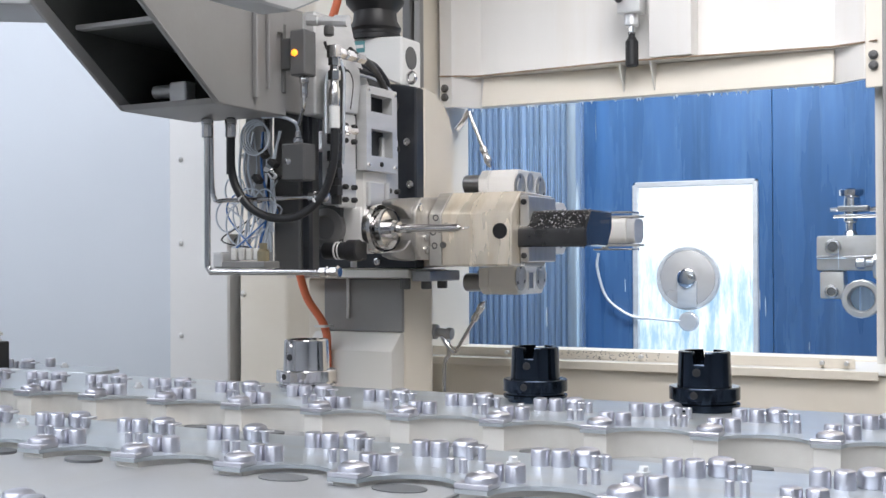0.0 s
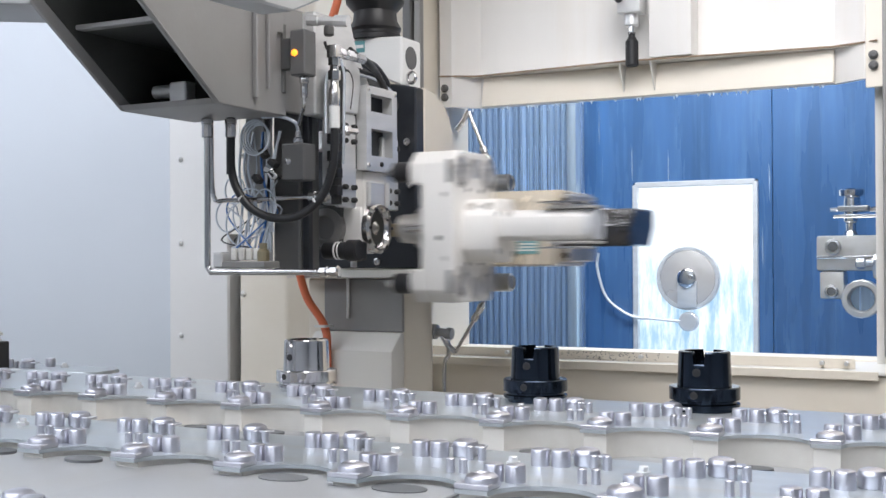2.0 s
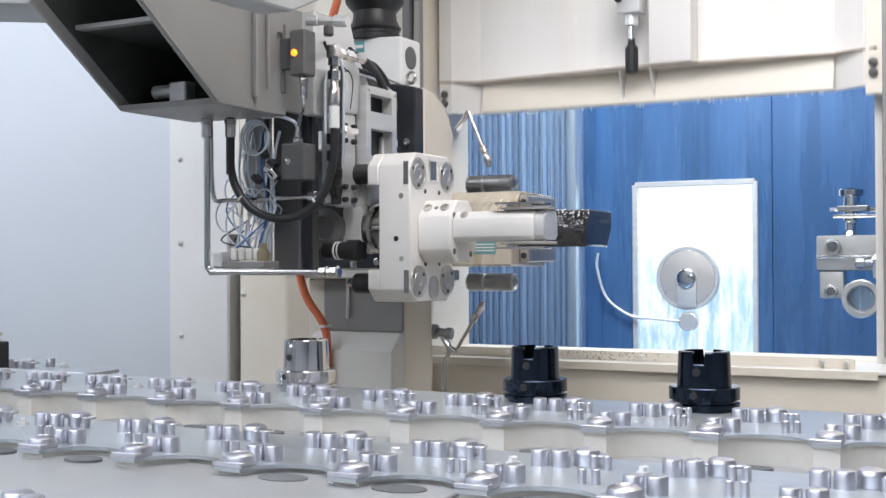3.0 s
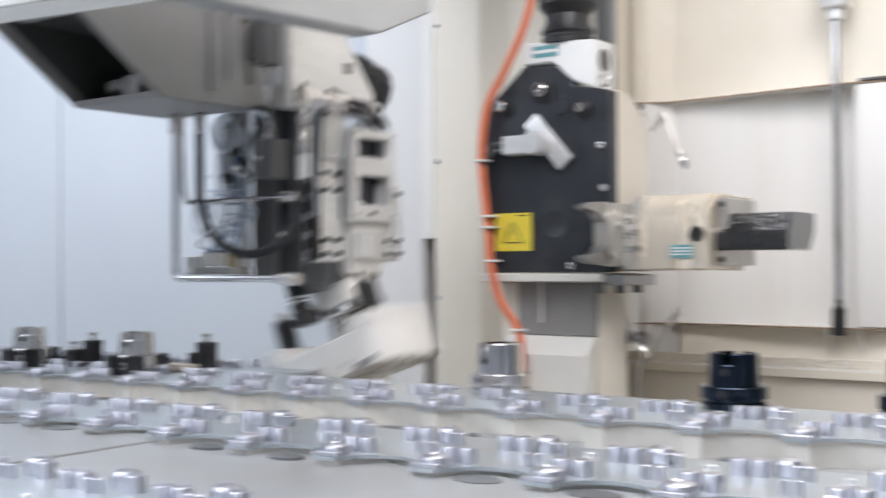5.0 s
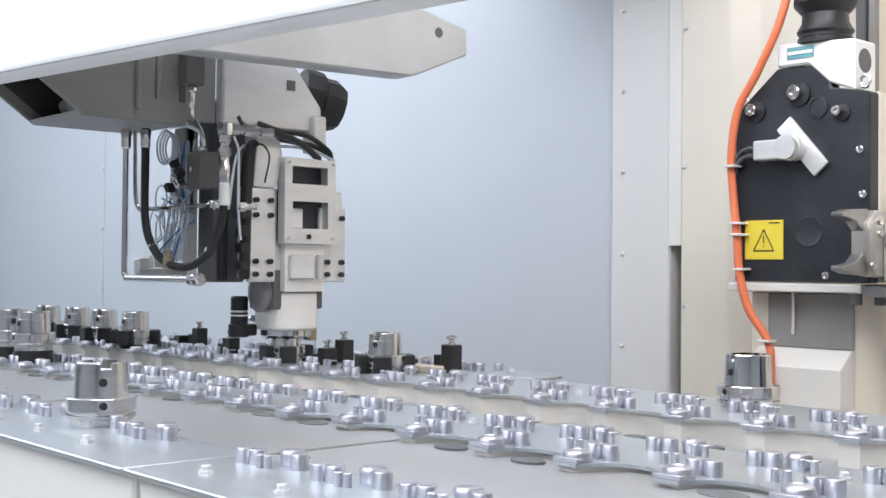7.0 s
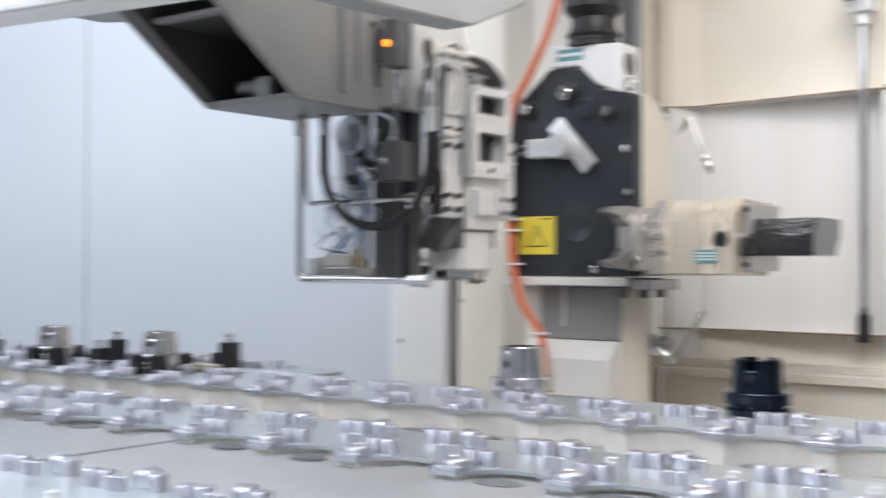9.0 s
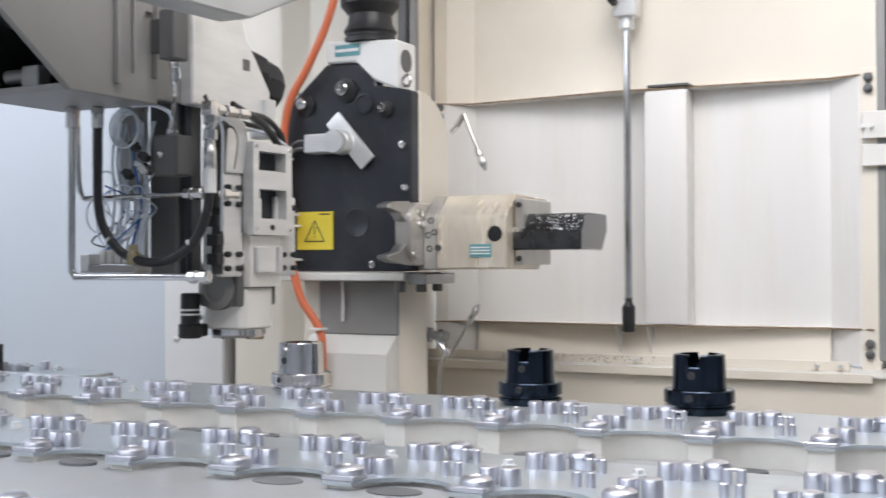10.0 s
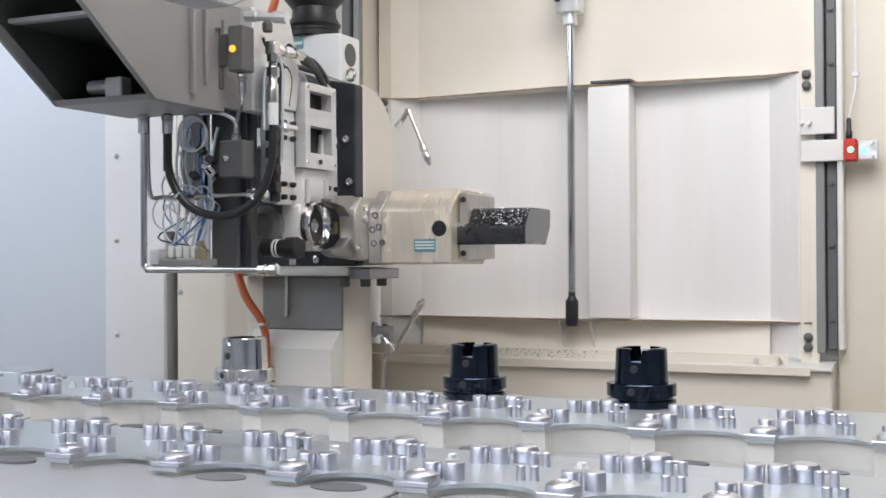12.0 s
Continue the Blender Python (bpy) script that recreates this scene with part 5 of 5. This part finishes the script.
part("stiffener_cap", box(B(), -0.975, -0.860, YD - 0.068, YD + 0.005, 1.7065, 1.7135, 0.001), DARK_GREY, door, "dark rubber cap")
for x, zs in ((-0.395, (0.985, 1.012, 1.665, 1.693)), (-1.622, (0.985, 1.012, 1.665, 1.693))):
    for z in zs:
        for k, r in enumerate((0.012, 0.008)):
            part("roller_bolt", lathe(B(), (x + 0.002 * k, YD - 0.060 - 0.006 * k, z), (0, -1, 0), [(r, 0), (r, 0.006), (r * 0.7, 0.008)], 12), DARK_GREY, door)
part("guide_shoe", box(B(), -0.415, -0.368, YD - 0.058, YD - 0.046, 0.93, 1.72, 0.002), CREAM, door)
for z0, z1, x1 in ((1.535, 1.605, -0.325), (1.465, 1.520, -0.30)):
    part("switch_flag", box(B(), -0.41, x1, YD - 0.078, YD - 0.070, z0, z1, 0.002), CREAM_GREY, door, "bent switch flag")
for x in (-0.405, -0.385):
    part("flag_screw", rod(B(), (x, YD - 0.078, 1.565), (x, YD - 0.092, 1.565), 0.005, 8), ALU, door)
part("clevis", lathe(B(), (-1.030, YD - 0.075, 1.030), (0, 0, 1), [(0.014, 0), (0.018, 0.004), (0.018, 0.070), (0.012, 0.078), (0.009, 0.085), (0.011, 0.095)], 16), BLACK, door, "black rod end")
part("piston_rod", rod(B(), (-1.030, YD - 0.075, 1.12), (-1.030, YD - 0.075, 2.30), 0.0105, 18), CHROME, door, "bright piston rod")
cyl = thing("door_cylinder", pose(0, 0, 0), "aluminium door cylinder with a black elbow fitting", "pneumatic cylinder")
part("barrel", box(B(), -1.062, -0.996, YD - 0.110, YD - 0.042, 1.905, 3.2, 0.006, 2), ALU, cyl)
part("neck", lathe(B(), (-1.030, YD - 0.075, 1.872), (0, 0, 1), [(0.018, 0), (0.021, 0.003), (0.021, 0.034)], 18), ALU, cyl)
part("elbow", sweep(B(), [(-1.055, YD - 0.11, 1.945), (-1.055, YD - 0.135, 1.950), (-1.058, YD - 0.142, 1.972), (-1.060, YD - 0.142, 2.01)], 0.012, 10), BLACK, cyl, "black elbow fitting")

# safety switch at the right post
sw = thing("safety_switch", pose(-0.285, 3.185, 1.490), "red safety switch with a green lamp and cable", "safety switch")
part("body", box(B(), -0.016, 0.016, -0.045, 0.0, -0.028, 0.028, 0.003), RED, sw)
part("lamp", lathe(B(), (0.002, -0.045, 0.0), (0, -1, 0), [(0.008, 0), (0.008, 0.002), (0.005, 0.004)], 12), GREEN_LED, sw, "lit green lamp")
part("mount", box(B(), 0.017, 0.065, -0.02, -0.006, -0.025, 0.025, 0.002), ALU, sw)
part("lamp", lathe(B(), (0.030, -0.020, 0.0), (0, -1, 0), [(0.010, 0), (0.009, 0.003), (0.006, 0.004)], 12), GREEN_LED, sw, "lit green lamp")
for z in (0.017, -0.017):
    part("screw", rod(B(), (0.052, -0.02, z), (0.052, -0.036, z), 0.005, 8), ALU, sw)
part("plug", lathe(B(), (-0.004, -0.02, 0.028), (0, 0, 1), [(0.006, 0), (0.008, 0.004), (0.008, 0.02), (0.006, 0.024), (0.006, 0.05), (0.003, 0.055)], 10), BLACK, sw)
part("cable", sweep(B(), [(-0.004, -0.02, 0.08), (0.006, -0.02, 0.13), (0.012, -0.01, 0.20), (0.012, -0.008, 0.60)], 0.003, 6), WHITE, sw)
part("clip", box(B(), 0.004, 0.020, -0.018, -0.004, 0.188, 0.20, 0.001), WHITE, sw)

# coolant nozzles
def nozzle(base, elbow, tip, name_label):
    t = thing("coolant_nozzle", pose(0, 0, 0), name_label, "coolant nozzle", "coolant nozzles")
    b, e, p = Vector(base), Vector(elbow), Vector(tip)
    part("elbow", sweep(B(), [b, b.lerp(e, 0.5) + Vector((0, 0, -0.006)), e], 0.008, 10, 4), CHROME, t)
    part("pipe", rod(B(), e, e.lerp(p, 0.72), 0.0052, 10), CHROME, t)
    q = e.lerp(p, 0.62)
    L = (p - q).length
    part("jet", lathe(B(), q, p - q, [(0.007, 0), (0.010, 0.004), (0.010, 0.02), (0.007, 0.023), (0.009, 0.03), (0.011, 0.045), (0.003, L)], 10), HOLDER, t, "pointed steel jet")
    return t


nozzle((-1.455, 2.93, 1.585), (-1.418, 2.93, 1.632), (-1.352, 2.93, 1.475), "bent steel coolant nozzle on the cream cover")
nozzle((-1.44, 2.80, 1.03), (-1.398, 2.80, 0.979), (-1.312, 2.80, 1.116), "steel coolant nozzle on an elbow by the sill")
hn = thing("pipe_elbow", pose(-1.452, 2.80, 1.025), "dark pipe elbow fitting with couplings", "pipe fitting")
part("body", lathe(B(), (-0.02, 0, 0.01), (1, 0, -0.1), [(0.012, 0), (0.020, 0.004), (0.020, 0.02), (0.012, 0.024), (0.012, 0.05), (0.016, 0.052), (0.016, 0.065)], 12), STEEL_DARK, hn)
part("drop", sweep(B(), [(0.03, 0, 0.0), (0.035, 0, -0.05), (0.022, 0, -0.09), (0.02, 0, -0.3)], 0.006, 10), CHROME, hn)

# things in the chamber
disc = thing("spinning_screen", pose(-1.372, YC - 0.05, 1.140), "round clear-view screen with a steel hub on the window", "clear-view screen")
part("ring", lathe(B(), (0, 0.04, 0), (0, -1, 0), [(0.133, 0), (0.137, 0.004), (0.137, 0.022), (0.133, 0.027), (0.120, 0.027), (0.117, 0.020)], 48), ALU, disc)
part("glass", lathe(B(), (0, 0.02, 0), (0, -1, 0), [(0.118, 0), (0.118, 0.006), (0.116, 0.007)], 48), material("misted_glass", (0.60, 0.56, 0.53), 0.22, 0.3, 0.12, 6, 0.03, 60), disc, "misted glass disc")
part("hub", lathe(B(), (0, 0.013, 0), (0, -1, 0), [(0.040, 0), (0.040, 0.02), (0.034, 0.024), (0.012, 0.026)], 28), CHROME, disc)
part("arm", box(B(), -0.042, 0.042, 0.0, 0.015, -0.125, -0.01, 0.006, 2), ALU, disc)
part("motor_foot", lathe(B(), (0.0, 0.045, -0.185), (0, -1, 0), [(0.042, 0), (0.042, 0.025), (0.036, 0.03)], 24), ALU, disc)
part("hose", sweep(B(), [(-0.03, 0.02, -0.185), (-0.15, 0.02, -0.175), (-0.25, 0.02, -0.165), (-0.36, 0.02, -0.09), (-0.405, 0.02, 0.04), (-0.40, 0.02, 0.11)], 0.0065, 8), ALU, disc, "pale air hose")
fx = thing("part_fixture", pose(-0.600, 4.55, 1.185), "wet machined workpiece on a hanging clamp", "fixture")
part("knob", lathe(B(), (-0.043, 0, 0.229), (0, 0, 1), [(0.030, 0), (0.028, 0.030), (0.032, 0.034), (0.044, 0.036), (0.046, 0.042), (0.046, 0.058), (0.040, 0.063)], 16), CHROME, fx)
part("clamp_plate", box(B(), -0.090, 0.020, -0.032, 0.032, 0.208, 0.2285, 0.004), STEEL_DARK, fx, "dark clamp plate")
part("bracket", prism(B(), [(0.0205, 0.205), (0.22, 0.205), (0.22, 0.250), (0.10, 0.232), (0.0205, 0.222)], "y", -0.02, 0.02, 0.003), CHROME, fx)
part("bracket", box(B(), -0.105, 0.24, -0.034, 0.034, 0.184, 0.197, 0.003), HOLDER, fx)
part("clamp_screw", rod(B(), (-0.12, 0, 0.216), (-0.0905, 0, 0.216), 0.009, 10), HOLDER, fx)
part("stem", lathe(B(), (-0.046, 0, 0.1205), (0, 0, 1), [(0.030, 0), (0.024, 0.012), (0.019, 0.018), (0.019, 0.045), (0.026, 0.052), (0.026, 0.087)], 16), HOLDER, fx)
part("block", box(B(), -0.162, 0.068, -0.05, 0.05, -0.009, 0.120, 0.010, 2), SATIN, fx, "wet machined block")
part("block", box(B(), -0.152, -0.066, -0.045, 0.05, -0.112, -0.010, 0.010, 2), SATIN, fx)
part("ledge", box(B(), -0.162, 0.070, -0.056, -0.0505, 0.036, 0.046, 0.002), HOLDER, fx)
for x, z, r in ((-0.102, 0.079, 0.029), (-0.109, -0.084, 0.024)):
    bore = part("bore", lathe(B(), (x, -0.044, z), (0, -1, 0), [(r, 0), (r, 0.014), (r * 0.85, 0.016), (r * 0.62, 0.016), (r * 0.55, 0.006)], 24), HOLDER, fx)
    part("hole", rod(B(), (x, -0.0605, z), (x, -0.0595, z), r * 0.55, 16), DARK_GREY, bore, "dark bore")
part("ring", lathe(B(), (-0.004, -0.010, -0.110), (0, -1, 0), [(0.062, 0), (0.070, 0.004), (0.070, 0.056), (0.066, 0.060), (0.050, 0.060), (0.046, 0.054), (0.044, 0.010)], 16), SATIN, fx, "machined ring with a wide bore")
part("ring_bore", rod(B(), (-0.004, -0.0225, -0.110), (-0.004, -0.0215, -0.110), 0.0435, 24), BLUE_STEEL, fx)
part("hex_nut", lathe(B(), (0.070, -0.01, 0.012), (0.9, -0.3, 0), [(0.066, -0.02), (0.070, -0.01), (0.070, 0.045), (0.058, 0.055)], 6), ALU, fx)
part("side_nut", lathe(B(), (-0.022, -0.062, 0.018), (1, 0, 0), [(0.017, 0), (0.020, 0.003), (0.020, 0.030), (0.014, 0.034), (0.014, 0.06)], 6), HOLDER, fx)
rr = random.Random(3)
falls = []
for k in range(9):
    fall = B()
    for q in range(9):
        x, y, z = rr.uniform(-1.62, -0.62), rr.choice((3.36, 3.40, 3.9, 4.3)), rr.uniform(-0.22, 0.22)
        rod(fall, (x, y, z), (x + 0.001, y, z - rr.uniform(0.015, 0.075)), rr.uniform(0.0010, 0.0019), 5)
    falls.append(tagged(solid("coolant_drips", fall, STREAK, "bright streaks of coolant falling in the chamber", "coolant"), kind="stuff"))
edge = B()
for q in range(46):
    x = rr.uniform(-1.56, -0.48)
    lathe(edge, (x, YD + rr.uniform(-0.016, 0.0), 0.9525), (0, 0, -1), [(0.0016, 0), (0.0026, 0.003), (0.0022, 0.006), (0.0006, rr.uniform(0.007, 0.012))], 6)
tagged(part("drops", edge, STREAK, door, "coolant drops hanging from the lower edge"), kind="stuff")

chips = B()
rr = random.Random(21)
for k in range(90):
    x = rr.gauss(-1.12, 0.10)
    z = rr.uniform(0.944, 0.966)
    rod(chips, (x, 3.1495, z), (x + rr.uniform(0.001, 0.005), 3.1485, z + rr.uniform(-0.003, 0.003)), 0.0009, 5)
tagged(solid("metal_chips", chips, DARK_GREY, "dark metal chips stuck to the sill", "metal chips"), kind="stuff")

# ---- how things move ----


def motions():
    # the carriage on its gantry
    path = [(0.0, -1.70, 2.15), (3.9, -1.70, 2.15), (4.1, -1.74, 2.03), (4.3, -1.79, 1.88), (4.6, -1.78, 1.84), (4.9, -1.83, 1.72), (5.2, -2.33, 1.62), (5.35, -2.44, 1.58), (5.75, -2.450, 1.580), (5.9, -2.478, 1.518), (6.05, -2.531, 1.401), (6.2, -2.570, 1.314), (6.3, -2.576, 1.300),
             (8.05, -2.576, 1.30), (8.3, -2.16, 1.50), (8.5, -1.985, 1.645), (8.7, -1.80, 1.74), (9.0, -1.785, 1.82), (10.8, -1.78, 1.83),
            (11.0, -1.772, 1.865), (11.2, -1.72, 2.06), (11.45, -1.70, 2.15), (12.0, -1.70, 2.15)]
    lift = [(0.0, 0.155), (3.9, 0.155), (4.3, 0.170), (4.6, 0.155), (4.9, 0.067), (5.2, 0.005), (5.35, 0.0), (8.0, 0.0), (8.3, 0.134), (8.7, 0.160), (9.0, 0.140), (9.2, 0.092), (9.5, 0.005), (10.25, 0.003),
            (10.5, 0.09), (10.7, 0.160), (11.2, 0.158), (11.5, 0.155), (12.0, 0.155)]
    swing = [(0.0, 0.0), (4.6, 0.0), (4.75, 20.0), (4.9, 48.0), (5.1, 85.0), (5.25, 90.0), (10.3, 90.0), (10.4, 68.0), (10.5, 36.0), (10.6, 10.0), (10.7, 0.0), (12.0, 0.0)]

    def value(rows, t, k=1):
        for p, q in zip(rows, rows[1:]):
            if p[0] <= t <= q[0]:
                u = (t - p[0]) / max(q[0] - p[0], 1e-6)
                return p[k] + (q[k] - p[k]) * u
        return rows[-1][k]

    walk(carriage, [(t, pose(x, y, O0[2])) for t, x, y in path])
    walk(cross_arm, [(t, pose(x, 0, 0)) for t, x, y in path])
    walk(slide, [(t, pose(LIFT[0], LIFT[1], z)) for t, z in lift])
    walk(loop, [(t, pose(0, 0, (z - 0.155) * 0.6)) for t, z in lift])
    walk(lamp, [(t, pose(0.230, 0.0135 + (0.009 if off else 0.0), 0.481)) for t, off in ((0.0, 0), (4.65, 0), (4.75, 1), (8.1, 1), (8.2, 0), (9.05, 0), (9.15, 1), (10.62, 1), (10.7, 0), (12.0, 0))])
    times = sorted({r[0] for r in path} | {r[0] for r in lift} | {r[0] for r in swing})

    def grip(t):
        return pose(value(path, t) + PIVOT[0], value(path, t, 2) + PIVOT[1], O0[2] + PIVOT[2] - 0.155 + value(lift, t), 0, value(swing, t), 0)
    walk(gripper, [(t, grip(t)) for t in times])
    # the exchange arm with the two tools
    turn = [(0.0, 0.0, 0.0), (1.05, 0.0, 0.0), (1.2, 0.065, 0.0), (1.3, 0.14, -6.0), (1.4, 0.15, -33.0), (1.5, 0.15, -64.0), (1.6, 0.15, -95.0), (1.7, 0.15, -132.0), (1.8, 0.15, -170.0), (1.87, 0.15, -180.0),
            (1.93, 0.145, -180.0), (2.0, 0.11, -180.0), (2.1, 0.018, -180.0), (2.17, 0.0, -180.0), (2.7, 0.0, -180.0), (12.0, 0.0, -180.0)]

    def at(x, a):
        return Matrix.Translation((HUB[0] + x, HUB[1], HUB[2])) @ Matrix.Rotation(radians(a), 4, "X")
    walk(arm, [(t, at(x, a)) for t, x, a in turn])
    far = Matrix.Translation((0.0, 0.265, 0.0)) @ Matrix.Rotation(math.pi, 4, "X")
    near = Matrix.Translation((-0.045, -0.265, 0.0))
    offset = Matrix.Translation((0.150, 0.0, 0.0))
    rows = [(t, at(x, a) @ far) for t, x, a in turn[:-1]]
    last = rows[-1][1]
    rows += [(3.85, last)]
    rows += [(t, grip(t) @ offset) for t in times if 3.9 <= t <= 5.35]
    rows += [(5.6, grip(5.35) @ offset), (6.0, Matrix.Translation((0, 0.03, -0.10)) @ grip(5.35) @ offset), (12.0, Matrix.Translation((0, 0.03, -0.10)) @ grip(5.35) @ offset)]
    walk(head, rows)
    rows = [(t, at(x, a) @ near) for t, x, a in turn[:-1]]
    end = rows[-1][1]
    away = [(2.9, 0, 0), (3.2, 0.0, 0.2), (3.6, -0.4, 0.9), (4.0, -0.9, 1.2), (12.0, -0.9, 1.2)]
    walk(drill, rows + [(t, Matrix.Translation((x, y, 0)) @ end) for t, x, y in away])
    spot = pose(-1.43, 3.03, 1.30)
    walk(spindle, [(0.0, spot)] + [(t, Matrix.Translation((x, y, 0)) @ spot) for t, x, y in away])
    # coolant falls past the opening and into the sump
    for k, fall in enumerate(falls):
        t0 = -0.55 + 0.36 * k
        rows = [(t, pose(0, 0, max(2.25 - 2.0 * max(t - t0, 0.0), 0.62))) for t in sorted({0.0, max(t0, 0.01), max(t0 + 0.4, 0.02), t0 + 0.815, 12.0})]
        walk(fall, rows)
    # the lifting door
    walk(door, [(0.0, pose(0, 0, 0.73)), (2.9, pose(0, 0, 0.73)), (3.1, pose(0, 0, 0.66)), (3.7, pose(0, 0, 0.08)), (3.95, pose(0, 0, 0)), (12.0, pose(0, 0, 0))])


motions()
